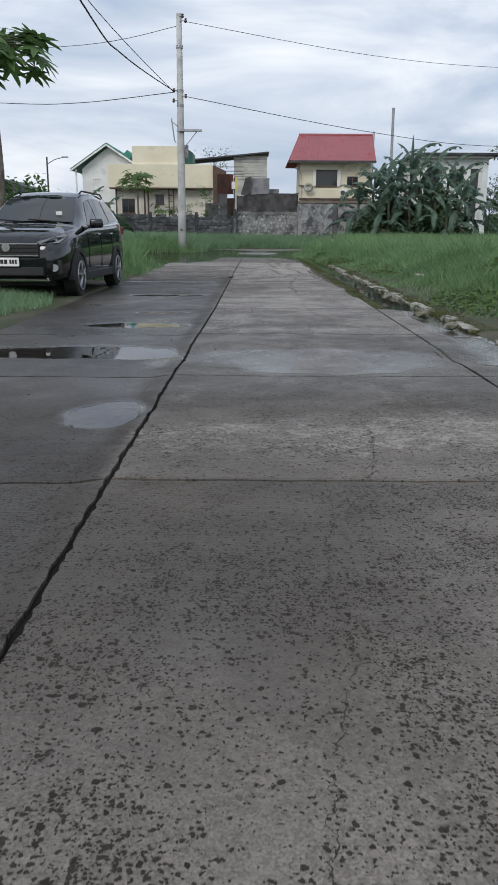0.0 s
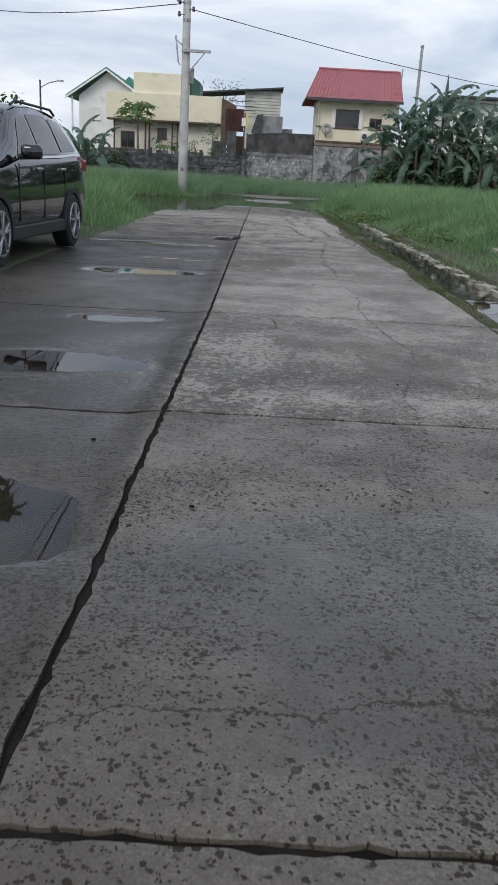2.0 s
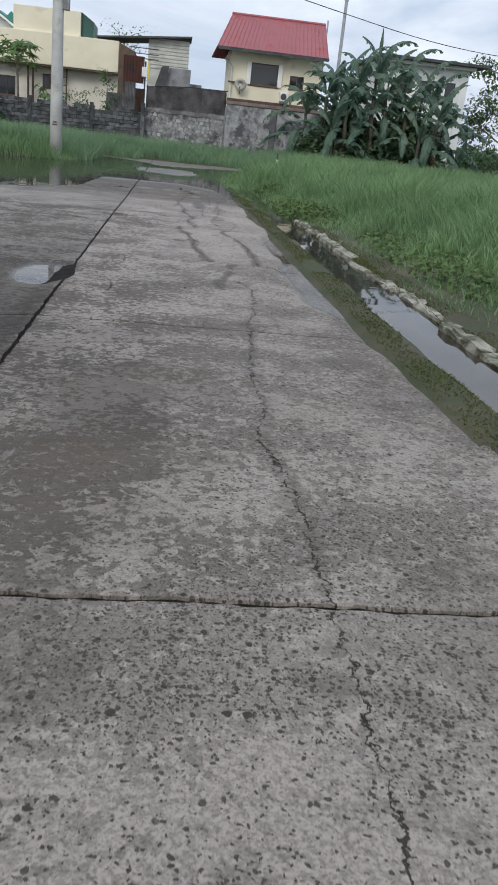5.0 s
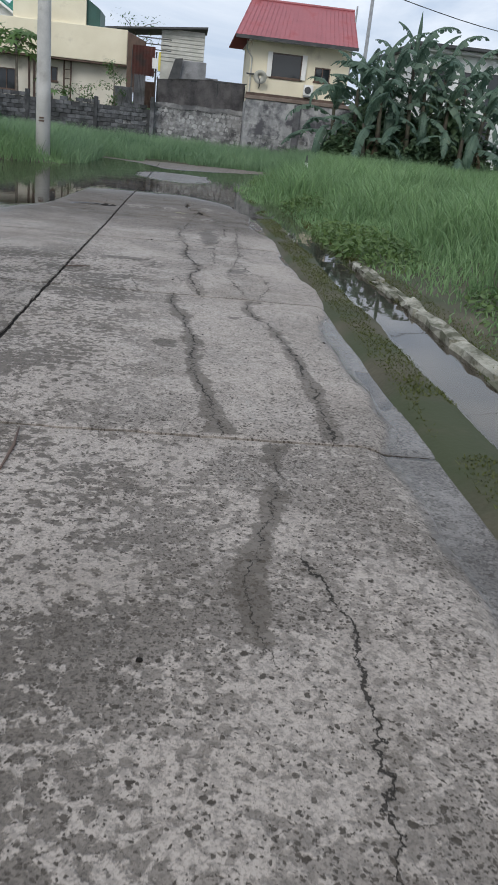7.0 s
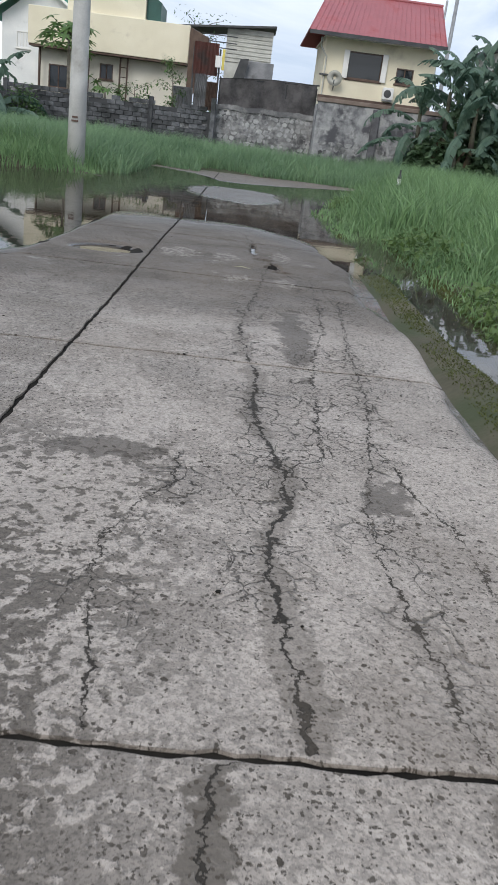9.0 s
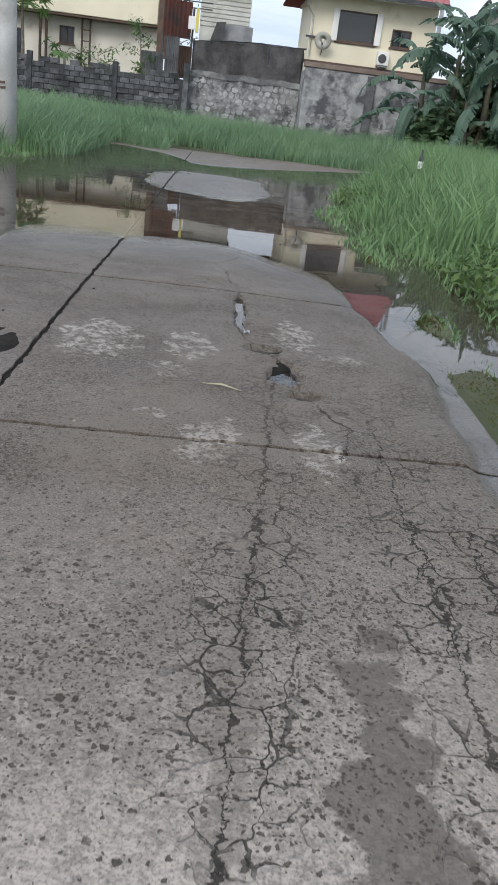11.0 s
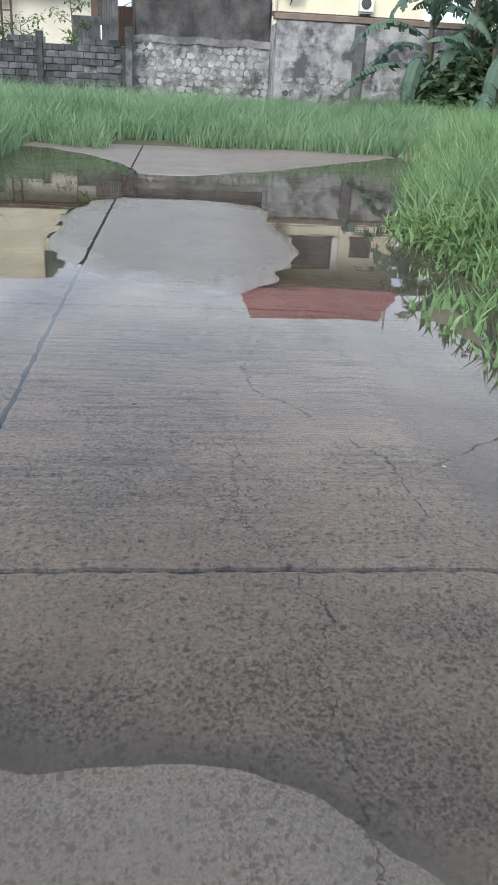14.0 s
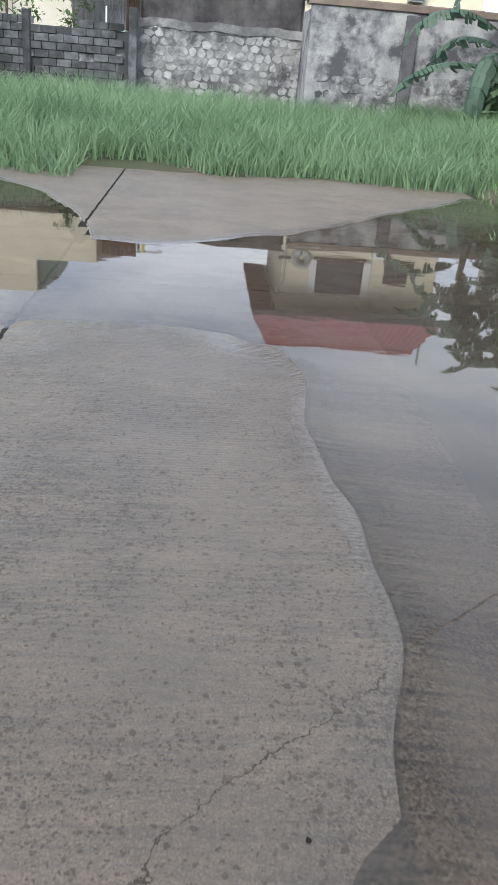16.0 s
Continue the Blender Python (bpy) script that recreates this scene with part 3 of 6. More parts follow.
M_RED = mat("red_roof_sheet", (0.30, 0.085, 0.095), (0.38, 0.115, 0.125), 0.45, 0.8, 15, 0.05, (0.30, 0.05, 0.05), 0.6, 0.8)
M_GREEN = mat("green_roof_sheet", (0.02, 0.16, 0.12), (0.04, 0.24, 0.18), 0.5, 1, 15, 0.05)
M_DGREEN = mat("dark_green_panel", (0.015, 0.06, 0.05), (0.025, 0.09, 0.075), 0.5, 1, 15, 0.05)
M_BROWN = mat("brown_board", (0.07, 0.045, 0.035), (0.13, 0.085, 0.065), 0.75, 2, 20, 0.2)
M_RUST = mat("rusty_sheet", (0.11, 0.042, 0.035), (0.19, 0.075, 0.06), 0.8, 2, 15, 0.2, (0.07, 0.05, 0.045), 0.55, 1)
M_GREY = mat("grey_sheet", (0.16, 0.165, 0.175), (0.28, 0.285, 0.295), 0.6, 1.5, 15, 0.1, (0.09, 0.09, 0.09), 0.6, 1.2)
M_LGREY = mat("pale_sheet", (0.42, 0.42, 0.38), (0.56, 0.56, 0.51), 0.7, 1.5, 15, 0.1)
M_DARK = mat("dark_roof_edge", (0.03, 0.033, 0.036), (0.07, 0.072, 0.075), 0.6, 2, 20, 0.1)
M_GLASS = glass_mat("dark_window_glass")
M_YEL = mat("yellow_paint", (0.62, 0.52, 0.10), (0.7, 0.6, 0.16), 0.6, 2, 20, 0.05)


# ---- shape helpers ----
def part(name, bm, material, parent=None, label="", smooth=False, at=None):
    me = bpy.data.meshes.new(name)
    bm.to_mesh(me)
    bm.free()
    me.materials.append(material)
    if smooth:
        for p in me.polygons:
            p.use_smooth = True
    ob = new(name, me)
    if parent:
        ob.parent = parent
    if at:
        ob.matrix_basis = at
    if label:
        ob["label"] = label
    return ob


def thing(name, label, category, at=None, group="", kind=""):
    ob = new(name)
    if at:
        ob.matrix_basis = at
    return tagged(ob, label, category, group, kind)


def box(bm, x0, x1, y0, y1, z0, z1, m=None):
    vs = [bm.verts.new(Vector(p) if m is None else m @ Vector(p)) for p in
          ((x0, y0, z0), (x1, y0, z0), (x1, y1, z0), (x0, y1, z0), (x0, y0, z1), (x1, y0, z1), (x1, y1, z1), (x0, y1, z1))]
    for f in ((3, 2, 1, 0), (4, 5, 6, 7), (0, 1, 5, 4), (1, 2, 6, 5), (2, 3, 7, 6), (3, 0, 4, 7)):
        bm.faces.new([vs[i] for i in f])
    return bm


def slab(pts, thick, axis=(0, 0, 1)):
    """A plate with the outline pts, thick along axis."""
    bm = bmesh.new()
    d = Vector(axis) * thick
    a = [bm.verts.new(p) for p in pts]
    b = [bm.verts.new(Vector(p) + d) for p in pts]
    bm.faces.new(a), bm.faces.new(b[::-1])
    for i in range(len(a)):
        j = (i + 1) % len(a)
        bm.faces.new((a[j], a[i], b[i], b[j]))
    bmesh.ops.recalc_face_normals(bm, faces=bm.faces)
    return bm


def tube(bm, pts, radii, n=10, cap=True):
    """A round bar along pts."""
    pts = [Vector(p) for p in pts]
    rings = []
    for i, p in enumerate(pts):
        d = (pts[min(i + 1, len(pts) - 1)] - pts[max(i - 1, 0)]).normalized()
        u = d.orthogonal().normalized() if abs(d.z) < 0.9 else Vector((1, 0, 0))
        u = (u - d * u.dot(d)).normalized()
        v = d.cross(u)
        r = radii[i] if isinstance(radii, (list, tuple)) else radii
        rings.append([bm.verts.new(p + r * (math.cos(2 * math.pi * k / n) * u + math.sin(2 * math.pi * k / n) * v)) for k in range(n)])
    for a, b in zip(rings, rings[1:]):
        for k in range(n):
            bm.faces.new((a[k], a[(k + 1) % n], b[(k + 1) % n], b[k]))
    if cap:
        bm.faces.new(rings[0][::-1]), bm.faces.new(rings[-1])
    return bm


def bevel(bm, w=0.01, seg=1):
    bmesh.ops.bevel(bm, geom=list(bm.edges), offset=w, segments=seg, affect="EDGES", profile=0.5)
    return bm


def wall(x0, x1, z0, z1, y0, y1, holes=()):
    """A wall across the view with rectangular openings (x0, x1, z0, z1) right through it."""
    bm = bmesh.new()
    xs = sorted({x0, x1, *[h[0] for h in holes], *[h[1] for h in holes]})
    zs = sorted({z0, z1, *[h[2] for h in holes], *[h[3] for h in holes]})
    for a, b in zip(xs, xs[1:]):
        for c, d in zip(zs, zs[1:]):
            mx, mz = (a + b) / 2, (c + d) / 2
            if not any(h[0] < mx < h[1] and h[2] < mz < h[3] for h in holes):
                box(bm, a, b, y0, y1, c, d)
    bmesh.ops.remove_doubles(bm, verts=bm.verts, dist=1e-4)
    # faces shared by two neighbouring cells are inside the wall
    seen = {}
    for f in bm.faces:
        seen.setdefault(tuple(round(v, 4) for v in f.calc_center_median()), []).append(f)
    bmesh.ops.delete(bm, geom=[f for fs in seen.values() if len(fs) > 1 for f in fs], context="FACES")
    return bm


def mesh_np(name, verts, faces_n, n_side, material, parent=None, smooth=False):
    """A mesh from arrays: verts (n, 3), faces (m, n_side)."""
    me = bpy.data.meshes.new(name)
    me.vertices.add(len(verts))
    me.vertices.foreach_set("co", np.asarray(verts, np.float32).ravel())
    m = len(faces_n)
    me.loops.add(m * n_side)
    me.loops.foreach_set("vertex_index", np.asarray(faces_n, np.int32).ravel())
    me.polygons.add(m)
    me.polygons.foreach_set("loop_start", np.arange(0, m * n_side, n_side, dtype=np.int32))
    me.polygons.foreach_set("use_smooth", np.full(m, smooth))
    me.update(calc_edges=True)
    me.materials.append(material)
    ob = new(name, me)
    if parent:
        ob.parent = parent
    return ob


def sstep(v, a, b):
    t = np.clip((v - a) / (b - a), 0, 1)
    return t * t * (3 - 2 * t)


def wavy(x, y, s=1.0, seed=0):
    """A cheap smooth unevenness between about -1 and 1."""
    x, y = x * s + seed * 3.1, y * s - seed * 1.7
    return (np.sin(1.3 * x + 0.7 * y) + np.sin(-0.8 * x + 1.9 * y + 1.1) + np.sin(2.3 * x - 1.1 * y + 2.3) + np.sin(3.7 * x + 2.9 * y + 0.4) * 0.6 + np.sin(-5.1 * x + 4.3 * y) * 0.4) / 4.0


def blob(x, y, cx, cy, rx, ry, seed=0, rag=0.25, often=3.0):
    """1 inside an uneven oval, 0 outside, with a soft edge."""
    d = np.sqrt(((x - cx) / rx) ** 2 + ((y - cy) / ry) ** 2) + rag * wavy(x, y, often, seed)
    return 1 - sstep(d, 0.75, 1.15)


# ---- ground, road, water ----
JOINT_X, EDGE_R, EDGE_L = 0.50, 2.76, -1.75


def road_z(x, y):
    """The road's height over the water's level: nearly flat, with low places, sinking under water at the far end."""
    even = 1 - 0.85 * sstep(y, 34.0, 36.5)
    z = 0.034 + even * (0.004 * wavy(x, y, 0.9, 1) + 0.003 * wavy(x, y, 2.7, 2) + 0.0015 * wavy(x, y, 7.0, 5))
    # film of water on low parts of the near stretch
    for cx, cy, rx, ry, d, s in ((0.22, 8.4, 0.26, 0.40, 0.026, 1), (-0.45, 10.9, 0.95, 0.42, 0.024, 2), (1.6, 10.5, 1.25, 0.80, 0.024, 3), (-0.25, 13.1, 0.62, 0.26, 0.025, 4), (-0.15, 14.6, 0.35, 0.16, 0.024, 5),
                                 (-0.1, 19.05, 0.45, 0.16, 0.024, 9), (-0.7, 21.2, 0.9, 0.28, 0.024, 6), (0.33, 22.8, 0.26, 0.55, 0.026, 7), (-0.4, 17.6, 0.6, 0.3, 0.022, 8), (0.12, 33.8, 0.32, 0.32, 0.045, 10)):
        z = z - d * blob(x, y, cx, cy, rx, ry, s)
    # holes broken out along the main crack
    for cx, cy, rx, ry, d, s in ((1.78, 33.70, 0.085, 0.20, 0.060, 11), (1.58, 34.95, 0.040, 0.42, 0.050, 12), (1.70, 34.12, 0.09, 0.07, 0.045, 13), (1.86, 33.42, 0.07, 0.05, 0.045, 14)):
        z = z - d * blob(x, y, cx, cy, rx, ry, s, 0.55, 13.0)
    # the left lane lies lower and stays wet
    z = z - 0.021 * sstep(-x, -0.5, -0.3) * (1 - sstep(y, 19, 27))
    # wet margin beside the gutter
    rim = np.interp(y, [19.5, 20.1, 21.7, 22.4, 23.9, 24.4, 26.1, 27.6, 29.3, 30.6, 31.7, 32.3, 33.9, 35.5], [2.8, 2.68, 2.60, 2.43, 2.36, 2.53, 2.44, 2.72, 2.55, 2.64, 2.62, 2.42, 2.55, 2.4])
    z = z - 0.0315 * sstep(x + 0.05 * wavy(x, y, 3.2, 6), rim - 0.03, rim + 0.06) * sstep(y, 19.5, 20.2) * (1 - sstep(y, 41, 44))
    # muddy apron up to the kerb
    z = z - 0.030 * sstep(x + 0.1 * wavy(x, y, 2.0, 3), 2.8, 3.2) * (1 - sstep(y, 15, 17))
    # the low end: a long shallow film, then deeper water between two dry islands
    shore = np.interp(x, [-1.8, -0.8, -0.5, -0.3, 0.3, 1.5, 2.14, 2.6, 2.8], [31.3, 32.0, 33.4, 37.0, 37.25, 37.3, 36.5, 35.5, 35.2])
    s = y - shore + 0.22 * wavy(x, y, 1.3, 7) + 0.08 * wavy(x, y, 4.1, 8)
    z = z - 0.024 * sstep(s, -2.4, -0.3) - 0.0120 * sstep(s, -0.5, 0.7) - 0.0010 * sstep(y + 0.25 * wavy(x, y, 1.5, 2), 40.2, 40.9) * (1 - sstep(y, 41.5, 42.2))
    z = z - 0.030 * sstep(-x, 0.35, 0.8) * sstep(y, 33.0, 35.0) * (1 - sstep(y, 49, 50.5))
    z = z - 0.018 * sstep(x + 0.10 * wavy(x, y, 2.2, 3), 2.10, 2.38) * sstep(y, 37.4, 38.6) * (1 - sstep(y, 45.5, 48))
    z = z + 0.0085 * blob(x, y, 1.28, 43.9, 1.25, 2.25, 4, 0.14) - 0.010 * sstep(np.abs(x - 1.25), 0.95, 1.35) * sstep(y, 41.0, 42.0) * (1 - sstep(y, 46, 47))
    edge = np.interp(x, [-0.9, -0.2, 0.28, 0.65, 1.5, 2.45, 3.6, 5.2], [51.3, 50.3, 49.4, 47.95, 48.0, 48.65, 50.1, 52.1])
    z = z - 0.022 * sstep(y, 45.6, 46.3) + 0.036 * sstep(y - edge + 0.15 * wavy(x, y, 1.7, 6), -0.25, 0.6) - 0.02 * sstep(y, 53.0, 54.5)
    return z


def right_edge(y):
    """Where the growth begins right of the road."""
    e = np.interp(y, [5, 10, 16, 29, 31, 34, 38, 40.5, 45, 49, 52, 54], [4.7, 4.1, 3.7, 3.66, 3.3, 2.95, 2.85, 2.75, 3.25, 4.2, 5.2, 6.3])
    return e + 0.12 * np.sin(y * 2.1) + 0.08 * np.sin(y * 5.3)


def left_edge(y):
    e = np.interp(y, [0, 12, 16, 20, 24, 28, 31, 43.6, 44.2, 46.5, 52], [-2.6, -2.2, -2.0, -1.75, -1.5, -1.3, -2.6, -3.6, -2.0, -1.4, -0.6])
    return e + 0.12 * np.sin(y * 1.9) + 0.07 * np.sin(y * 4.7)


def ground_z(x, y):
    """The soil beside and under the road."""
    right = 0.02 + 0.16 * sstep(x, 3.5, 6.0) + 0.03 * wavy(x, y, 0.8, 3)
    right = np.where(x < 3.45, 0.012 + 0.022 * wavy(x, y, 1.9, 4) + 0.026 * (1 - sstep(x, 2.92, 3.02)) * sstep(y, 16, 18) - 0.085 * np.exp(-((x - 3.2 - 0.03 * np.sin(y * 1.7)) / 0.16) ** 2), right)
    left = 0.03 + 0.14 * sstep(-x, 1.8, 4.0) + 0.03 * wavy(x, y, 0.9, 5)
    pond = sstep(y + 0.6 * wavy(x, y, 0.8, 2), 28.0, 31.5) * (1 - sstep(y + 0.8 * wavy(x, y, 0.7, 8) + 0.10 * x, 43.0, 44.2)) * (1 - sstep(-x, 9, 13))
    left = left - pond * (left + 0.10)
    bank = sstep(y, 33, 36) * (1 - sstep(x - right_edge(y), -0.15, 0.25)) * (x > 2.3)
    right = right - bank * (right + 0.09)
    z = np.where(x > JOINT_X, right, left)
    under = (x > EDGE_L + 0.2) & (x < EDGE_R - 0.1) & (y < 46)
    z = np.where(under, -0.14, z)
    apron = (1 - sstep(x, 4.0, 4.5)) * (1 - sstep(y, 9.3, 9.9)) * (x > EDGE_R - 0.2)
    z = z - apron * (z + 0.14)
    end = sstep(y, 44, 46) * (1 - sstep(y, 51.6, 53.6)) * (1 - sstep(np.abs(x - 2.0), 3.2, 4.6))
    z = z - end * (z + 0.14)
    far = sstep(y, 52.5, 55)
    return z + far * (0.10 - z * 0.5)


def grid_mesh(name, xs, ys, zf, material, parent=None, smooth=True, skirt=0.0):
    X, Y = np.meshgrid(xs, ys)
    Z = zf(X, Y)
    nx, ny = len(xs), len(ys)
    V = np.stack([X.ravel(), Y.ravel(), Z.ravel()], 1)
    i = np.arange(nx * ny).reshape(ny, nx)
    F = np.stack([i[:-1, :-1], i[:-1, 1:], i[1:, 1:], i[1:, :-1]], -1).reshape(-1, 4)
    if skirt:
        ring = np.concatenate([i[0, :], i[1:, -1], i[-1, -2::-1], i[-2:0:-1, 0]])
        low = V[ring].copy()
        low[:, 2] -= skirt
        m, k = np.arange(len(ring)) + len(V), np.arange(len(ring)) + len(V) + len(ring)
        F = np.concatenate([F, np.stack([m, k, np.roll(k, -1), np.roll(m, -1)], 1)])
        V = np.concatenate([V, V[ring], low])
    return mesh_np(name, V, F, 4, material, parent, smooth)


def steps(a, b, fine0, fine1, d, far):
    """Grid lines: close together between fine0 and fine1, wide outside."""
    return np.unique(np.concatenate([np.linspace(a, fine0, far), np.arange(fine0, fine1, d), np.linspace(fine1, b, far)]))


ground = grid_mesh("ground", steps(-900, 900, -16, 22, 0.22, 14), steps(-300, 1500, -6, 72, 0.22, 14), ground_z, M_SOIL)
tagged(ground, "damp dark soil with low weeds beside the road", "ground", kind="structure")

road = thing("road", "worn cracked grey concrete road, two lanes of slabs, partly wet", "road", kind="structure")
ob = grid_mesh("joint_filler", np.linspace(EDGE_L + 0.03, EDGE_R - 0.03, 40), np.arange(-5.2, 53.4, 0.12), lambda X, Y: np.where((road_z(X, Y) > 0.003) & (X < 2.0), np.maximum(road_z(X, Y) - 0.013, 0.0006), road_z(X, Y) - 0.013), M_FILL, road, True, 0.1)
ob["label"] = "dark dirt in the joints"
GAP = 0.009


def slab_mesh(x0, x1, y0, y1, step):
    """One slab: the uneven top with a chipped arris, and sides that go down into the joint."""
    xs, ys = [np.unique(np.concatenate([np.linspace(p + GAP, q - GAP, max(3, int((q - p) / step))), [p + GAP + 0.02, q - GAP - 0.02]])) for p, q in ((x0, x1), (y0, y1))]

    def top(X, Y):
        return road_z(X, Y)
    ob = grid_mesh("slab", xs, ys, top, M_ROAD, road, True, 0.12)
    n = len(ob.data.vertices)
    co = np.empty(n * 3, np.float32)
    ob.data.vertices.foreach_get("co", co)
    co = co.reshape(-1, 3)
    for ax, lo, hi, other in ((0, xs[0], xs[-1], 1), (1, ys[0], ys[-1], 0)):
        chip = 0.010 * np.clip(0.15 + np.sin(co[:, other] * 23 + lo) * np.sin(co[:, other] * 9.7 + 2 * lo) + 0.6 * np.sin(co[:, other] * 61), 0, 1.2)
        on_lo, on_hi = np.abs(co[:, ax] - lo) < 1e-4, np.abs(co[:, ax] - hi) < 1e-4
        co[on_lo, ax] += chip[on_lo]
        co[on_hi, ax] -= chip[on_hi]
        edge = (on_lo | on_hi) & (co[:, 2] > -0.03)
        co[edge, 2] -= 0.002
    reach = np.clip(1 - np.abs(co[:, 0] - JOINT_X) / 1.5, 0, 1)
    co[:, 0] += (np.interp(co[:, 1], [p[0] for p in JOINT_LINE], [p[1] for p in JOINT_LINE]) - JOINT_X) * reach
    ob.data.vertices.foreach_set("co", co.ravel())
    for key, value in road_masks(co[:, 0].astype(float), co[:, 1].astype(float)).items():
        ob.data.attributes.new(key, "FLOAT_VECTOR", "POINT").data.foreach_set("vector", value.astype(np.float32).ravel())
    ob.data.update()
    return ob


rows = [-5.2, -2.4, 0.4, 2.2, 4.5, 6.98, 9.6, 12.12, 14.95, 17.9, 21.13, 24.0, 27.05, 30.08, 32.8, 35.53, 38.4, 41.23, 46.9, 53.6]
for y0, y1 in zip(rows, rows[1:]):
    slab_mesh(JOINT_X, EDGE_R if y0 < 46 else 5.4, y0, y1, 0.018 if 32 < y0 < 33 else 0.045)
    slab_mesh(EDGE_L, JOINT_X, y0, y1, 0.07)
# the apron beside the near stretch
for x1, y0, y1 in ((4.3, 2.2, 6.98), (4.1, 6.98, 9.6), (3.42, 9.6, 12.12), (3.36, 12.12, 14.95)):
    slab_mesh(EDGE_R, x1, y0, y1, 0.09)

# shallow standing water over all low places
ob = grid_mesh("puddle", steps(-13, 7, -2.2, 3.4, 0.14, 6), steps(4, 54, 30, 52, 0.16, 8), lambda X, Y: 0 * X, M_WATER)
co = np.empty(len(ob.data.vertices) * 3, np.float32)
ob.data.vertices.foreach_get("co", co)
co = co.reshape(-1, 3).astype(float)
on_road = (co[:, 0] > EDGE_L) & (co[:, 0] < np.where(co[:, 1] < 46, EDGE_R, 5.4))
depth = -np.where(on_road, road_z(co[:, 0], co[:, 1]), ground_z(co[:, 0], co[:, 1]))
ob.data.attributes.new("depth", "FLOAT", "POINT").data.foreach_set("value", depth.astype(np.float32))
tagged(ob, "still brown rainwater flooding the low end of the road", "puddle", kind="structure")

# kerb beside the gutter, in lengths
kerb = thing("kerb", "low whitewashed concrete kerb, chipped and mossy", "kerb", kind="structure")
rng = np.random.RandomState(3)
y = 9.6
while y < 29.6:
    l = rng.uniform(0.55, 1.0)
    xc = 3.46 + 0.10 * sstep(13.5 - y, 0, 4) + rng.uniform(-0.02, 0.02)
    if y < 17 and rng.rand() < 0.35:
        y += l
        continue
    bm = box(bmesh.new(), -0.062, 0.062, 0, l - 0.03, -0.16, 0.045 + rng.uniform(-0.035, 0.012))
    bmesh.ops.subdivide_edges(bm, edges=list(bm.edges), cuts=3, use_grid_fill=True)
    for v in bm.verts:
        if v.co.z > -0.1:
            v.co += Vector(rng.uniform(-1, 1, 3) * (0.020, 0.016, 0.016))
    part("kerb_block", bm, M_KERB, kerb, at=pose(xc, y, 0, 0, 0, rng.uniform(-2, 2)))
    y += l

# concrete lip left of the drain, and a flat slab in the weeds
for x0, y0, lx, ly, rz in ((5.0, 20.8, 0.7, 1.7, 8),):
    bm = bevel(box(bmesh.new(), -lx / 2, lx / 2, -ly / 2, ly / 2, -0.08, 0.10), 0.015)
    ob = part("concrete_slab", bm, M_KERB, at=pose(x0, y0, 0.05, 2, 3, rz))
    tagged(ob, "flat weathered concrete slab lying in the weeds", "slab")


# ---- grass and weeds ----
def blades(name, xy, h, w, lean, material, label, segs=2, zf=ground_z, seed=0):
    """Many tapered bent blades in one mesh."""
    r = np.random.RandomState(seed)
    n = len(xy)
    a = r.uniform(0, 2 * np.pi, n)
    dx, dy = np.cos(a), np.sin(a)
    z0 = zf(xy[:, 0], xy[:, 1]) - 0.02
    fx = r.uniform(0, 2 * np.pi, n)
    bend = lean * h * r.uniform(0.2, 1.0, n)
    bx, by = np.cos(fx) * bend, np.sin(fx) * bend
    V, levels = [], segs + 1
    for k in range(levels):
        t = k / segs
        cx, cy = xy[:, 0] + bx * t * t, xy[:, 1] + by * t * t
        cz = z0 + h * (t - 0.18 * t * t * lean)
        if k < segs:
            ww = w * (1 - 0.55 * t) * 0.5
            V += [np.stack([cx - dx * ww, cy - dy * ww, cz], 1), np.stack([cx + dx * ww, cy + dy * ww, cz], 1)]
        else:
            V.append(np.stack([cx, cy, cz], 1))
    V = np.stack(V, 1)
    per = V.shape[1]
    base = np.arange(n)[:, None] * per
    F = []
    for k in range(segs - 1):
        F += [base + [2 * k, 2 * k + 1, 2 * k + 3], base + [2 * k, 2 * k + 3, 2 * k + 2]]
    F.append(base + [per - 3, per - 2, per - 1])
    ob = mesh_np(name, V.reshape(-1, 3), np.concatenate(F), 3, material)
    return tagged(ob, label, "grass", kind="stuff")


def scatter(n, x0, x1, y0, y1, keep, seed):
    r = np.random.RandomState(seed)
    xy = np.stack([r.uniform(x0, x1, n), r.uniform(y0, y1, n)], 1)
    return xy[keep(xy[:, 0], xy[:, 1], r)]


k_right = lambda x, y, r: (x > right_edge(y)) & (r.rand(len(x)) < np.clip(0.35 + (x - right_edge(y)) * 1.2 + 0.4 * (y > 34), 0, 1))
xy = scatter(150000, 2.7, 15, 8, 40, k_right, 1)
d = xy[:, 0] - right_edge(xy[:, 1])
h = (0.10 + 0.68 * sstep(d, 0.15, 2.6)) * (0.75 + 0.35 * wavy(xy[:, 0], xy[:, 1], 1.1, 2)) * np.random.RandomState(5).uniform(0.6, 1.35, len(xy))
h = np.clip(h, 0.05, None)
blades("grass", xy, h, 0.014 + 0.014 * h, 0.75, M_GRASS, "tall bright green grass on the open lot", 3, seed=11)
xy = scatter(110000, 2.7, 26, 38, 63, k_right, 2)
d = xy[:, 0] - right_edge(xy[:, 1])
h = (0.16 + 0.72 * sstep(d, 0.1, 1.2)) * (0.8 + 0.3 * wavy(xy[:, 0], xy[:, 1], 0.9, 4)) * np.random.RandomState(6).uniform(0.6, 1.3, len(xy))
blades("grass", xy, np.clip(h, 0.06, None), 0.03 + 0 * h, 0.7, M_GRASS, "tall green grass towards the boundary wall", 2, seed=12)
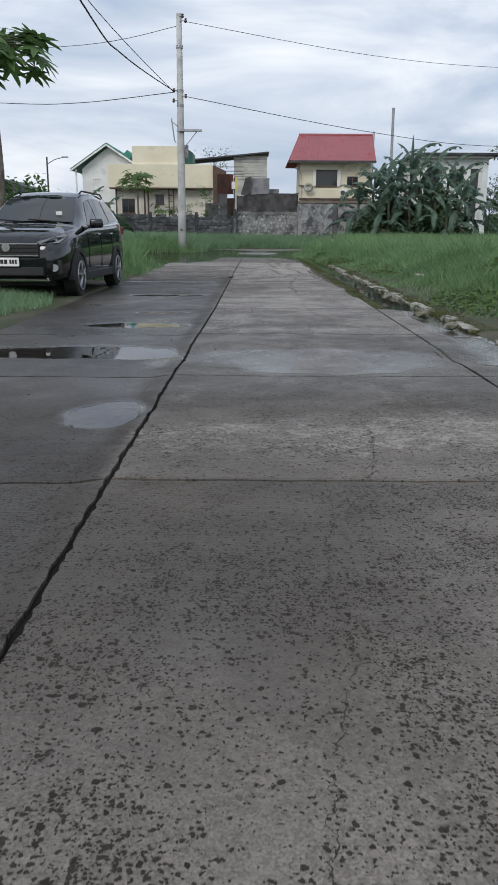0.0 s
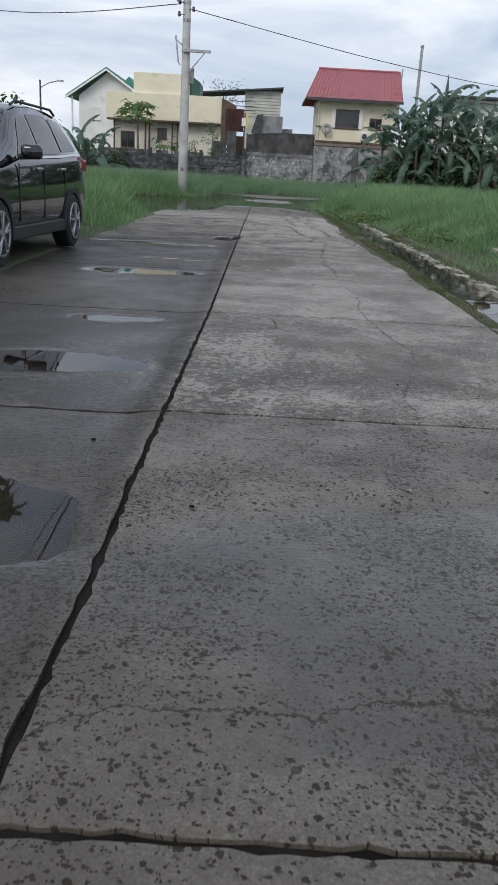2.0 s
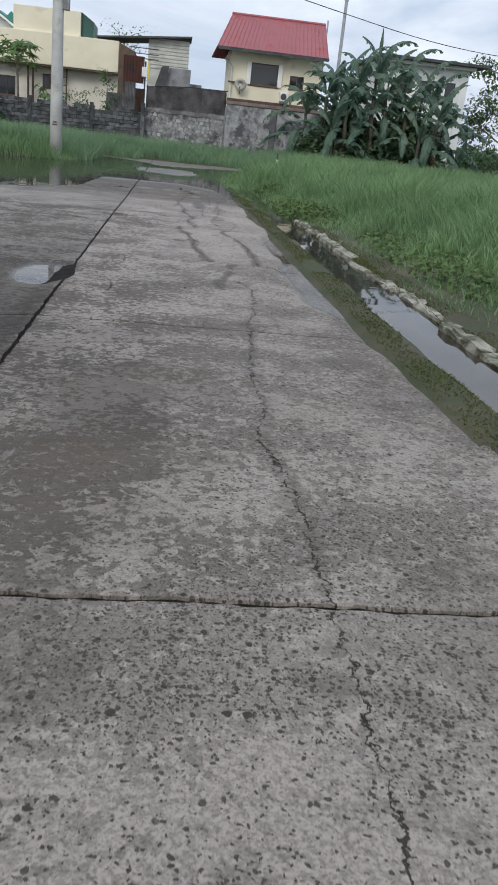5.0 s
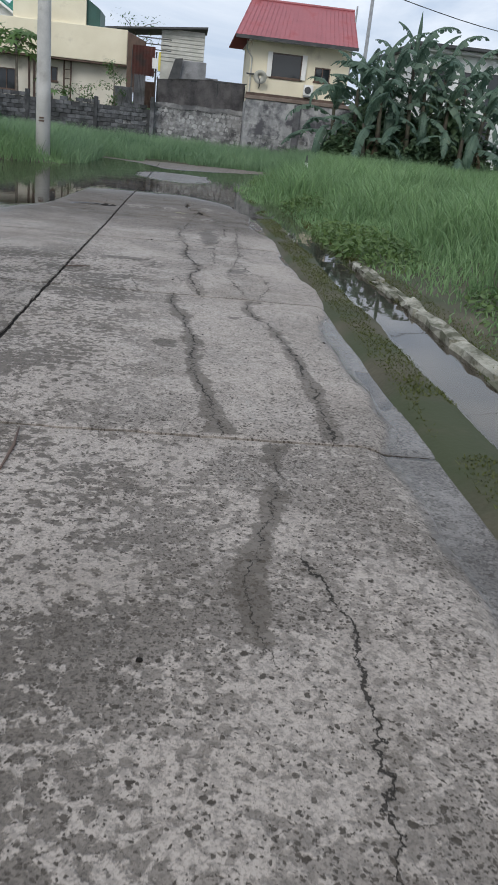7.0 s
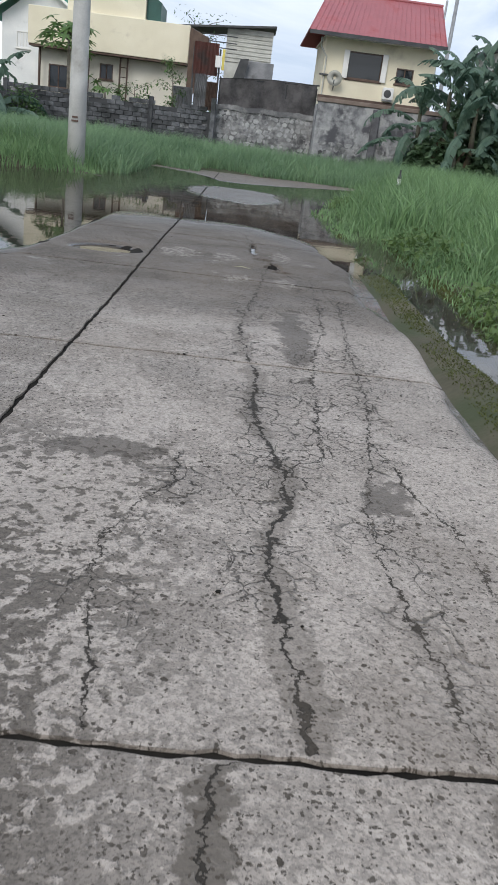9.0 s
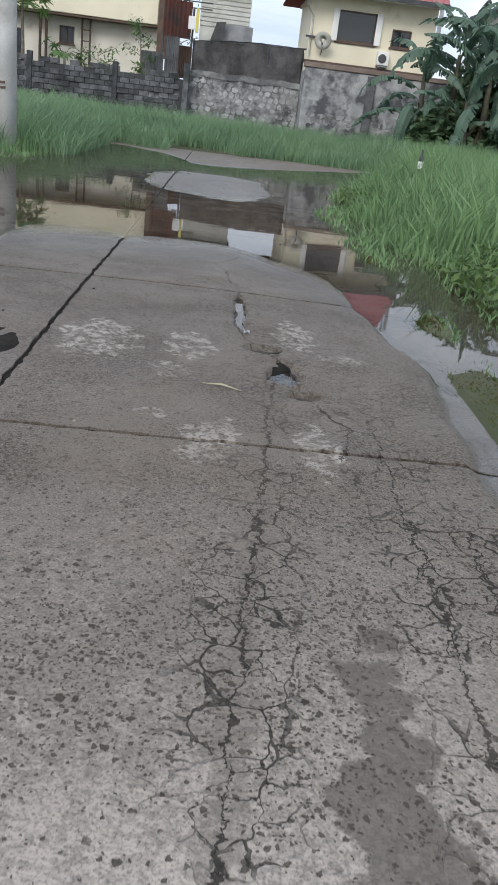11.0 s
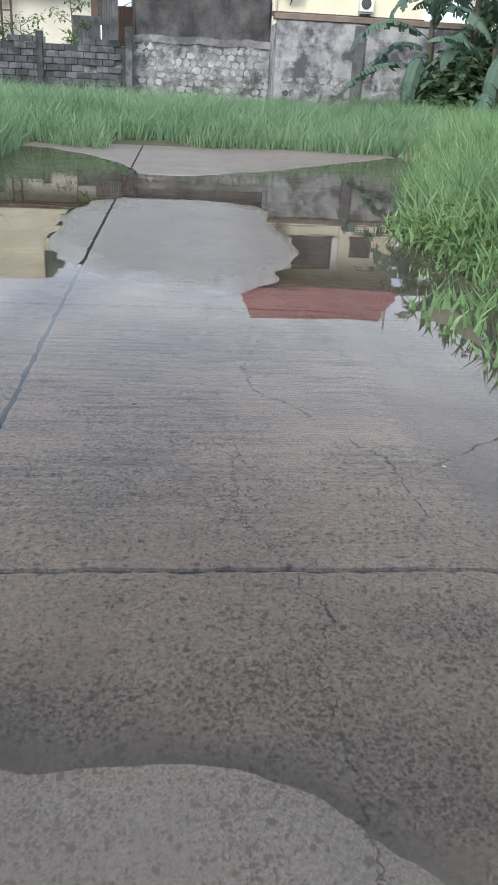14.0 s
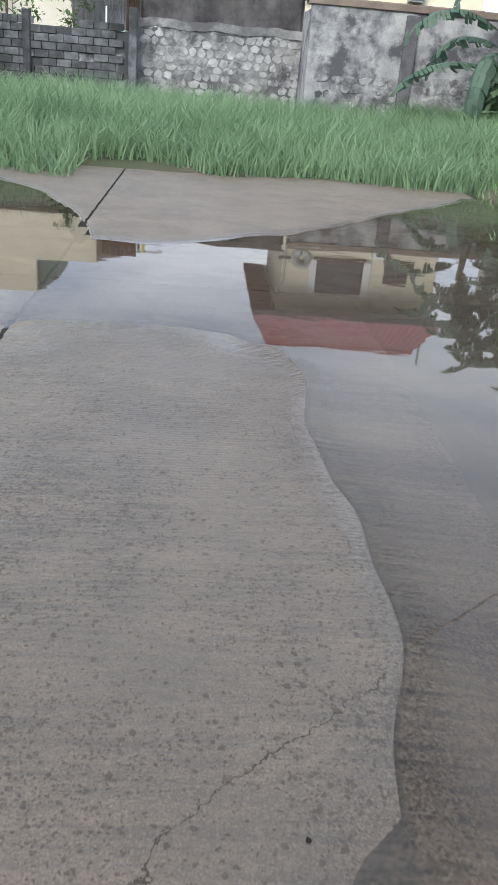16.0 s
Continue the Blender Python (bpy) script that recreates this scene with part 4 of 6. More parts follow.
k_left = lambda x, y, r: (x < left_edge(y)) & (ground_z(x, y) > -0.075) & ~((x > -3.6) & (x < -1.4) & (y > 15.6) & (y < 21))
xy = scatter(130000, -13, -0.4, 2, 47.5, k_left, 3)
d = left_edge(xy[:, 1]) - xy[:, 0]
h = (0.12 + 0.66 * sstep(d, 0.05, 1.3)) * (0.8 + 0.35 * wavy(xy[:, 0], xy[:, 1], 1.0, 6)) * np.random.RandomState(7).uniform(0.6, 1.3, len(xy))
h = np.where(xy[:, 1] < 17, h * 0.35, h)
blades("grass", xy, np.clip(h, 0.06, None), 0.018 + 0.012 * h, 0.7, M_GRASS, "green and yellowing grass round the utility pole", 2, seed=13)
k_far = lambda x, y, r: (y > np.where(x < 0, 52.6 - 0.8 * (x + 1.2), 53.2) + 0.3 * np.sin(x * 2.3)) | ((x < -1.4) & (y > 46))
xy = scatter(120000, -14, 12, 45.5, 64.2, k_far, 4)
h = 0.84 * (0.85 + 0.3 * wavy(xy[:, 0], xy[:, 1], 1.2, 7)) * np.random.RandomState(8).uniform(0.55, 1.35, len(xy))
h = np.where((xy[:, 0] > -1.0) & (xy[:, 1] < 55), h * 0.7, h)
blades("grass", xy, h, 0.028 + 0 * h, 0.8, M_GRASSD, "dense dark green grass before the boundary wall", 2, seed=14)
xy = scatter(36000, -7, -1.78, 8, 16.6, lambda x, y, r: x < -1.85 + 0.15 * np.sin(y * 2.2) - 0.05 * (16.5 - y), 21)
h = np.random.RandomState(19).uniform(0.05, 0.2, len(xy))
blades("grass", xy, h, 0.014 + 0 * h, 0.9, M_GRASSD, "short trodden grass beside the parked car", 2, seed=23)
# moss and short growth along the drain
xy = scatter(90000, 2.70, 3.75, 12.5, 38, lambda x, y, r: ((x > 3.4) | (y > 15)) & ((x > 3.37) | (x < 2.97 + 0.05 * np.sin(y * 2.3) + 0.04 * np.sin(y * 5.9))) & (wavy(x, y, 1.4, 9) > -0.55), 5)
h = np.random.RandomState(9).uniform(0.0, 0.016, len(xy))
blades("moss_growth", xy, h + 0.026, 0.016 + 0 * h, 0.9, M_MOSS, "short weeds and moss along the water-filled gutter", 2, seed=15)


def weed_patch(name, cx, cy, n, rx, ry, hmax, size, material, label, seed, kind="stuff", z0=None, category="weed"):
    """Broad leaves on a low uneven mound, each a folded blade of four points."""
    r = np.random.RandomState(seed)
    a, q = r.uniform(0, 2 * np.pi, n), np.sqrt(r.uniform(0, 1, n))
    x, y = cx + rx * q * np.cos(a), cy + ry * q * np.sin(a)
    base = ground_z(x, y) if z0 is None else z0 + 0 * x
    z = base + hmax * r.uniform(0.15, 1, n) * (1 - 0.7 * q ** 2) * (0.75 + 0.4 * wavy(x, y, 2.2, seed))
    return leaves(name, np.stack([x, y, z], 1), size, material, label, r, kind, category)


def leaves(name, P, size, material, label, r, kind="stuff", category="weed", parent=None, droop=0.4, wide=0.5):
    n = len(P)
    a, tilt = r.uniform(0, 2 * np.pi, n), r.uniform(-0.9, 0.7, n) - droop * 0.5
    s = size * r.uniform(0.6, 1.3, n)
    D = np.stack([np.cos(a) * np.cos(tilt), np.sin(a) * np.cos(tilt), np.sin(tilt)], 1)
    S = np.stack([-np.sin(a), np.cos(a), r.uniform(-0.5, 0.5, n)], 1) * wide * 0.5
    s_ = s[:, None]
    V = np.stack([P, P + D * s_ * 0.45 + S * s_, P + D * s_ + [0, 0, -0.12] * s_, P + D * s_ * 0.45 - S * s_], 1).reshape(-1, 3)
    F = np.arange(4 * n).reshape(n, 4)
    ob = mesh_np(name, V, F, 4, material, parent)
    if parent is None:
        tagged(ob, label, category, kind=kind)
    elif label:
        ob["label"] = label
    return ob


for i, (cx, cy, n, rx, ry, hm, sz) in enumerate(((4.6, 15.5, 1500, 0.9, 2.2, 0.22, 0.10), (4.4, 25.5, 1600, 0.6, 3.0, 0.2, 0.09), (6.2, 19.5, 1300, 0.9, 1.2, 0.8, 0.14), (3.9, 31.5, 1800, 0.6, 2.2, 0.3, 0.09),
                                                (4.0, 36.5, 1500, 0.6, 2.0, 0.35, 0.1), (5.2, 12.0, 1100, 1.1, 1.2, 0.35, 0.11), (3.95, 43.5, 1300, 0.7, 1.6, 0.4, 0.1), (-3.2, 12.5, 900, 1.0, 2.2, 0.15, 0.09))):
    weed_patch("weeds", cx, cy, n, rx, ry, hm, sz, M_WEED, "low broad-leaved weeds at the grass edge", 40 + i)
weed_patch("dry_brush", 8.0, 18.2, 700, 0.7, 0.8, 0.75, 0.16, mat("dry_stems", (0.10, 0.075, 0.05), (0.22, 0.17, 0.11), 0.9), "heap of dry brown brush in the grass", 60)

# green bottle stuck upside down in the grass edge
bottle = thing("bottle", "small dark bottle with pale label on a stick in grass", "bottle", at=pose(4.98, 45.5, 0.0))
part("stick", tube(bmesh.new(), ((0, 0, 0), (0, 0, 0.62)), 0.012, 6), M_BROWN, bottle, at=Matrix())
part("body", tube(bmesh.new(), ((0, 0, 0.5), (0, 0, 0.52), (0, 0, 0.72), (0, 0, 0.79), (0, 0, 0.88)), (0.02, 0.045, 0.045, 0.02, 0.018), 10), M_DARK, bottle, at=Matrix())
part("label", tube(bmesh.new(), ((0, 0, 0.55), (0, 0, 0.68)), 0.0475, 10), M_TRIM, bottle, "white paper label", at=Matrix())


# ---- boundary walls ----
def stone_shape(seed):
    r = np.random.RandomState(seed)
    bm = bmesh.new()
    n = r.randint(5, 8)
    ang = np.sort(np.linspace(0, 2 * np.pi, n, endpoint=False) + r.uniform(-0.25, 0.25, n))
    rad = r.uniform(0.78, 1.22, n)
    front = [bm.verts.new((0.455 * k * np.cos(a), -0.5 + r.uniform(0, 0.35), 0.455 * k * np.sin(a))) for a, k in zip(ang, rad)]
    back = [bm.verts.new((0.50 * k * np.cos(a), 0.5, 0.50 * k * np.sin(a))) for a, k in zip(ang, rad)]
    bm.faces.new(front[::-1])
    for i in range(n):
        j = (i + 1) % n
        bm.faces.new((front[i], front[j], back[j], back[i]))
    bmesh.ops.recalc_face_normals(bm, faces=bm.faces)
    me = bpy.data.meshes.new("stone")
    bm.to_mesh(me)
    bm.free()
    me.materials.append(M_STONE)
    return me


STONES = [stone_shape(s) for s in range(8)]


def stones(parent, x0, x1, z0, z1, y, seed, size=0.26, gaps=0.08):
    """Rubble set in rough courses, proud of the mortar."""
    r = np.random.RandomState(seed)
    z = z0
    while z < z1:
        hrow = size * r.uniform(0.62, 0.9)
        x = x0 + r.uniform(0, 0.1)
        while x < x1 - 0.08:
            w = min(size * r.uniform(0.7, 1.5), x1 - x)
            if r.rand() > gaps:
                ob = new("stone", STONES[r.randint(8)])
                ob.parent = parent
                ob.matrix_parent_inverse = parent.matrix_basis.inverted()
                ob.matrix_basis = Matrix.LocRotScale((x + w / 2, y, z + hrow / 2 + r.uniform(-0.02, 0.02)), Euler((0, r.uniform(-0.25, 0.25), 0)), (w * 1.14, 0.055, hrow * 1.22))
            x += w
        z += hrow


wall_mid = thing("wall_center", "grey rubble stone boundary wall with plaster coping", "wall", kind="structure")
part("core", wall(-0.25, 4.35, -0.2, 2.2, 66.52, 66.75), M_MORTAR, wall_mid)
bm = box(bmesh.new(), -0.25, 4.35, 66.47, 66.8, 2.2, 2.42)
bmesh.ops.subdivide_edges(bm, edges=[e for e in bm.edges if abs(e.verts[0].co.x - e.verts[1].co.x) > 1], cuts=24)
for v in bm.verts:
    v.co += Vector((0, 0.012 * math.sin(v.co.x * 7.3), 0.025 * math.sin(v.co.x * 4.1) + 0.014 * math.sin(v.co.x * 11)))
part("coping", bm, M_MORTAR, wall_mid)

# tarpaulin sheet hung above it
bm = bmesh.new()
nx, nz = 60, 18
vs = [[None] * (nz + 1) for _ in range(nx + 1)]
for i in range(nx + 1):
    for k in range(nz + 1):
        x, z = -0.2 + 4.5 * i / nx, 2.30 + 1.22 * k / nz
        top = 0.10 * math.sin(i / nx * 3.0) * (k / nz) + 0.05 * (i / nx) * (k / nz) * 4
        fold = 0.05 * math.sin(x * 5.2 + 1.4 * z) + 0.04 * math.sin(3.1 * x - 4.4 * z) + 0.03 * math.sin(11 * x + 2.5 * z)
        vs[i][k] = bm.verts.new((x, 66.84 + fold, z + top + (0.05 * math.sin(x * 2.1) if k == 0 else 0)))
for i in range(nx):
    for k in range(nz):
        bm.faces.new((vs[i][k], vs[i + 1][k], vs[i + 1][k + 1], vs[i][k + 1]))
bmesh.ops.solidify(bm, geom=list(bm.faces), thickness=0.012)
ob = part("tarpaulin", bm, M_TARP, smooth=True)
tagged(ob, "faded black tarpaulin sheet hung above the stone wall", "tarpaulin")
rail = part("tarpaulin_rail", tube(bmesh.new(), ((-0.25, 66.9, 3.50), (2.0, 66.9, 3.62), (4.4, 66.9, 3.74)), 0.03, 6), M_DARK)
tagged(rail, "dark pipe rail along the tarpaulin's top edge", "rail")
fp = thing("fence_frame", "dark pipe posts that carry the tarpaulin", "post")
for x in (-0.2, 1.4, 2.9, 4.3):
    part("post", tube(bmesh.new(), ((x, 66.93, 0), (x, 66.93, 3.6)), 0.035, 6), M_DARK, fp)

wall_r = thing("wall_right", "stained grey plastered boundary wall, rubble showing below", "wall", kind="structure")
part("core", wall(4.27, 10.4, -0.2, 2.98, 64.5, 64.75), M_PLASTER, wall_r)
part("pilaster", bevel(box(bmesh.new(), 6.72, 7.05, 64.36, 64.52, -0.2, 2.92), 0.02), mat("sooty_plaster", (0.07, 0.07, 0.077), (0.14, 0.14, 0.15), 0.9, 3, 25, 0.3, (0.16, 0.16, 0.16), 0.6, 1.5), wall_r, "dark mouldy pilaster")
part("coping", bevel(box(bmesh.new(), 4.2, 10.45, 64.44, 64.85, 2.985, 3.16), 0.015), mat("brown_coping", (0.16, 0.12, 0.10), (0.24, 0.19, 0.16), 0.85, 2, 20, 0.2), wall_r, "brownish coping band")
part("pier", bevel(box(bmesh.new(), 4.28, 4.42, 64.76, 66.5, -0.2, 2.9), 0.015), M_PLASTER, wall_r)

wall_l = thing("wall_left", "dark mouldy hollow-block boundary wall with pale joints", "wall", kind="structure")
part("core", wall(-15.0, -0.45, -0.2, 2.0, 66.06, 66.2), M_BLOCKM, wall_l)
part("end_pier", bevel(box(bmesh.new(), -0.46, -0.24, 65.9, 66.46, -0.2, 2.6), 0.015), M_BLOCK, wall_l)
bm = bevel(box(bmesh.new(), 0, 0.385, 0, 0.12, 0, 0.185), 0.012)
me_block = bpy.data.meshes.new("block")
bm.to_mesh(me_block)
bm.free()
me_block.materials.append(M_BLOCK)
r = np.random.RandomState(21)
for row in range(2, 11):
    z = 0.2 * row
    n = 0
    x = -10.2 + (0.2 if row % 2 else 0)
    while x < -0.85:
        top_gap = row >= 9 and r.rand() < (0.25 if row == 9 else 0.5)
        if not top_gap and r.rand() > 0.04:
            ob = new("block", me_block)
            ob.parent = wall_l
            ob.matrix_parent_inverse = wall_l.matrix_basis.inverted()
            ob.matrix_basis = Matrix.Translation((x, 66.0 + r.uniform(-0.015, 0.012), z + 0.008))
        x += 0.4
for x in (-3.2, -6.6, -9.8):
    part("post", bevel(box(bmesh.new(), x - 0.1, x + 0.1, 65.93, 66.25, -0.2, 2.35), 0.015), M_BLOCK, wall_l)


# ---- houses ----
def window(parent, x0, x1, z0, z1, y, frame_m=M_TRIM, bars=0, fw=0.07, sill=True):
    w = part("window", wall(x0, x1, z0, z1, y - 0.04, y + 0.06, [(x0 + fw, x1 - fw, z0 + fw, z1 - fw)]), frame_m, parent)
    part("pane", box(bmesh.new(), x0 + fw, x1 - fw, y + 0.04, y + 0.055, z0 + fw, z1 - fw), M_GLASS, w, "dark glass pane")
    for k in range(bars):
        xb = x0 + fw + (x1 - x0 - 2 * fw) * (k + 1) / (bars + 1)
        part("mullion", box(bmesh.new(), xb - 0.025, xb + 0.025, y - 0.02, y + 0.03, z0 + fw, z1 - fw), frame_m, w)
    if sill:
        part("sill", bevel(box(bmesh.new(), x0 - 0.06, x1 + 0.06, y - 0.12, y + 0.02, z0 - 0.08, z0 - 0.002), 0.01), frame_m, w)
    return w


def sheet_roof(name, quad, ribs, material, parent, label="", thick=0.05, rib=0.03):
    """A sloping sheet with raised ribs from eave to ridge. quad: eave a, eave b, ridge b, ridge a."""
    a, b, c, d = [Vector(p) for p in quad]
    n = (b - a).cross(d - a).normalized()
    ob = part(name, slab([a, b, c, d], thick, n), material, parent, label)
    for k in range(ribs + 1):
        t = k / ribs
        p, q = a.lerp(b, t), d.lerp(c, t)
        s = (b - a).normalized() * 0.018
        lo, hi = n * (thick - 0.004), n * (thick + rib)
        bm = bmesh.new()
        vs = [bm.verts.new(v) for v in (p - s + lo, p + s + lo, q + s + lo, q - s + lo, p - s + hi, p + s + hi, q + s + hi, q - s + hi)]
        for f in ((4, 5, 6, 7), (0, 1, 5, 4), (1, 2, 6, 5), (2, 3, 7, 6), (3, 0, 4, 7)):
            bm.faces.new([vs[i] for i in f])
        part("rib", bm, material, ob)
    return ob


def red_house():
    h = thing("house", "cream two-storey house with red ribbed metal roof", "house")
    part("wall", wall(4.6, 10.0, -0.2, 6.2, 69.0, 69.2, [(5.75, 7.42, 4.38, 5.58), (8.15, 9.0, 4.4, 5.1)]), M_CREAM, h)
    part("side_wall", box(bmesh.new(), 4.6, 4.8, 69.2, 75, -0.2, 6.2), M_CREAM, h)
    part("side_wall", box(bmesh.new(), 9.8, 10.0, 69.2, 75, -0.2, 6.2), M_CREAM, h)
    part("back_wall", box(bmesh.new(), 4.8, 9.8, 74.8, 75, -0.2, 6.2), M_CREAM, h)
    part("floor_band", bevel(box(bmesh.new(), 4.5, 10.05, 68.82, 69.0, 3.35, 3.5), 0.01), M_BROWN, h, "brown beam at floor level")
    part("upper_ceiling", box(bmesh.new(), 4.5, 10.0, 68.3, 75.2, 6.06, 6.14), M_TRIM, h)
    w = window(h, 5.75, 7.42, 4.38, 5.58, 69.05, M_BROWN, 0, 0.05)
    for x0, x1 in ((5.52, 5.78), (7.40, 7.66)):
        part("shutter", bevel(box(bmesh.new(), x0, x1, 68.86, 68.92, 4.36, 5.6), 0.012), M_TRIM, w, "white open shutter")
    window(h, 8.15, 9.0, 4.4, 5.1, 69.05, M_BROWN, 1, 0.05)
    sheet_roof("roof", ((3.68, 68.0, 6.13), (10.15, 68.0, 6.13), (10.35, 71.8, 8.32), (4.6, 71.8, 8.32)), 26, M_RED, h, "red ribbed metal sheet")
    sheet_roof("roof", ((10.35, 75.6, 6.13), (3.68, 75.6, 6.13), (4.6, 71.8, 8.32), (10.35, 71.8, 8.32)), 26, M_RED, h)
    part("hip", slab([(3.68, 68.0, 6.15), (4.6, 71.8, 8.34), (3.68, 75.6, 6.15)], 0.05, (-0.6, 0, 0.8)), M_RED, h)
    part("ridge_cap", tube(bmesh.new(), ((4.55, 71.8, 8.39), (10.38, 71.8, 8.39)), 0.09, 8), M_RED, h)
    part("fascia", box(bmesh.new(), 3.68, 10.2, 67.93, 67.99, 6.0, 6.17), M_DARK, h, "dark gutter edge")
    part("vent_pipe", tube(bmesh.new(), ((10.3, 70.6, 5), (10.3, 70.6, 8.5)), 0.05, 8), M_STEEL, h)
    part("downpipe", tube(bmesh.new(), ((4.35, 68.75, 6.0), (4.35, 68.75, 5.6), (4.68, 68.93, 5.2), (4.68, 68.93, 3.5)), 0.04, 8), M_LGREY, h)
    ac = tagged(part("air_conditioner", bevel(box(bmesh.new(), 7.62, 8.12, 68.6, 68.98, 3.62, 4.16), 0.02), M_TRIM), "boxy white air conditioner mounted on the cream wall", "air conditioner")
    bm = tube(bmesh.new(), ((7.83, 68.59, 3.88), (7.83, 68.575, 3.88)), 0.18, 18)
    part("fan_grille", bm, M_DARK, ac, "round dark fan grille")
    part("bracket", box(bmesh.new(), 7.64, 8.1, 68.66, 68.99, 3.56, 3.615), M_STEEL, ac)
    dish = thing("satellite_dish", "small pale satellite dish on a wall arm", "satellite dish")
    bm = bmesh.new()
    bmesh.ops.create_cone(bm, cap_ends=False, segments=20, radius1=0.36, radius2=0.06, depth=0.10)
    bmesh.ops.solidify(bm, geom=list(bm.faces), thickness=0.012)
    part("reflector", bm, M_LGREY, dish, smooth=True, at=pose(5.18, 68.55, 4.28, -70, 18, 0))
    part("arm", tube(bmesh.new(), ((5.18, 68.97, 3.75), (5.18, 68.7, 3.8), (5.18, 68.6, 4.2)), 0.025, 6), M_DARK, dish)
    part("feed", tube(bmesh.new(), ((5.18, 68.5, 4.0), (5.05, 68.2, 4.25)), 0.015, 6), M_DARK, dish)
    part("bracket_bar", box(bmesh.new(), 4.45, 5.0, 68.85, 68.93, 4.36, 4.44), M_DARK, h)


def yellow_house():
    h = thing("house", "flat-roofed cream house with pale lower storey", "house")
    part("lower_wall", wall(-10.7, -2.4, -0.2, 4.5, 76.0, 76.2, [(-10.2, -9.1, 2.45, 3.65), (-7.35, -6.6, 3.2, 4.0)]), M_PALE, h)
    window(h, -10.2, -9.1, 2.45, 3.65, 76.05, M_BROWN, 1, 0.06)
    window(h, -7.35, -6.6, 3.2, 4.0, 76.05, M_BROWN, 1, 0.06)
    part("side_wall", box(bmesh.new(), -10.7, -10.5, 76.2, 84, -0.2, 4.5), M_PALE, h)
    part("parapet", bevel(box(bmesh.new(), -11.15, -2.4, 75.0, 84, 4.503, 6.38), 0.02), M_CREAM, h, "tall cream parapet band")
    part("upper_block", bevel(box(bmesh.new(), -9.12, -4.9, 75.3, 82, 6.384, 7.84), 0.02), M_CREAM, h)
    part("stair_panel", slab([(-4.88, 75.6, 6.4), (-4.1, 75.6, 6.4), (-4.1, 75.6, 7.35), (-4.88, 75.6, 7.86)], 3.0, (0, 1, 0)), M_DGREEN, h, "dark green panel")
    part("soffit", box(bmesh.new(), -11.1, -2.45, 75.05, 76, 4.40, 4.5), M_BROWN, h)
    for x in (-6.15, -5.75):
        part("post", tube(bmesh.new(), ((x, 75.6, 0.5), (x, 75.6, 4.4)), 0.05, 6), M_BROWN, h)
    for z in (2.9, 3.4, 3.9):
        part("rung", tube(bmesh.new(), ((-6.15, 75.6, z), (-5.75, 75.6, z)), 0.025, 6), M_BROWN, h)
    for x in (-10.6, -8.2, -7.9):
        part("post", tube(bmesh.new(), ((x, 75.5, 0.2), (x, 75.5, 4.4)), 0.07, 6), M_BROWN, h)
    part("annex_wall", slab([(-2.38, 75.0, 3.0), (-1.3, 73.5, 3.0), (-1.3, 73.5, 5.75), (-2.38, 75.0, 6.3)], 0.15, (0.5, 0.86, 0)), M_BROWN, h, "bare brown side wall")
    sheets = thing("sheet_fence", "patchwork of rusty and grey metal sheets", "fence")
    for x0, x1, z0, z1, m in ((-1.9, -0.62, 3.9, 5.45, M_RUST), (-1.75, -1.1, 2.2, 3.95, M_GREY), (-1.12, -0.55, 2.2, 3.6, M_BROWN), (-2.9, -1.8, 2.0, 3.2, M_GREY)):
        bm = bmesh.new()
        n = 14
        top = [(x0 + (x1 - x0) * k / n, 72.5 + 0.03 * (k % 2), z) for z in (z0, z1) for k in range(n + 1)]
        v = [bm.verts.new(p) for p in top]
        for k in range(n):
            bm.faces.new((v[k], v[k + 1], v[n + 2 + k], v[n + 1 + k]))
        bmesh.ops.solidify(bm, geom=list(bm.faces), thickness=0.02)
        part("metal_sheet", bm, m, sheets)
    for x in (-0.55, -1.9):
        part("post", tube(bmesh.new(), ((x, 72.6, 0), (x, 72.6, 5.2)), 0.05, 6), M_DARK, sheets)
    for z in (5.75, 6.05, 6.4):
        part("rail", tube(bmesh.new(), ((-1.9, 78, z), (0.15, 78, z)), 0.03, 6), M_DARK, sheets)
    yp = tagged(part("yellow_board", bevel(box(bmesh.new(), -0.42, -0.28, 72.2, 72.3, 4.2, 5.2, pose(0, 0, 0)), 0.01), M_YEL), "narrow yellow board leaning behind the wall", "board")
    wp = tagged(part("white_board", bevel(box(bmesh.new(), -0.75, -0.45, 72.1, 72.2, 4.3, 4.85), 0.01), M_TRIM), "white board behind the boundary wall", "board")


def far_shed():
    h = thing("shed", "pale corrugated upper shed with dark slanted roof", "shed")
    part("wall", box(bmesh.new(), -1.1, 2.4, 95, 95.2, -0.2, 8.75), M_LGREY, h)
    for k in range(8):
        part("siding_board", bevel(box(bmesh.new(), -1.12, 2.42, 94.93, 95.0, 6.35 + 0.29 * k, 6.60 + 0.29 * k), 0.02), M_LGREY, h)
    part("roof", slab([(-6.0, 94.2, 8.15), (2.6, 94.2, 8.98), (2.6, 99, 8.98), (-6.0, 99, 8.15)], 0.14), M_DARK, h, "dark thin roof")
    part("lower_box", bevel(box(bmesh.new(), 0.3, 2.6, 90, 94, 3.0, 6.2), 0.03), M_GREY, h)
    part("lower_box", bevel(box(bmesh.new(), 2.6, 3.6, 91, 94, 3.0, 5.2), 0.03), M_GREY, h)
    part("post", tube(bmesh.new(), ((-5.5, 95, 0), (-5.5, 95, 8.2)), 0.08, 6), M_DARK, h)
    part("slanted_sheet", slab([(-0.3, 89.5, 4.6), (0.5, 89.5, 4.4), (0.8, 89.5, 6.3), (0.2, 89.5, 6.2)], 0.1, (0, 1, 0)), M_DARK, h)


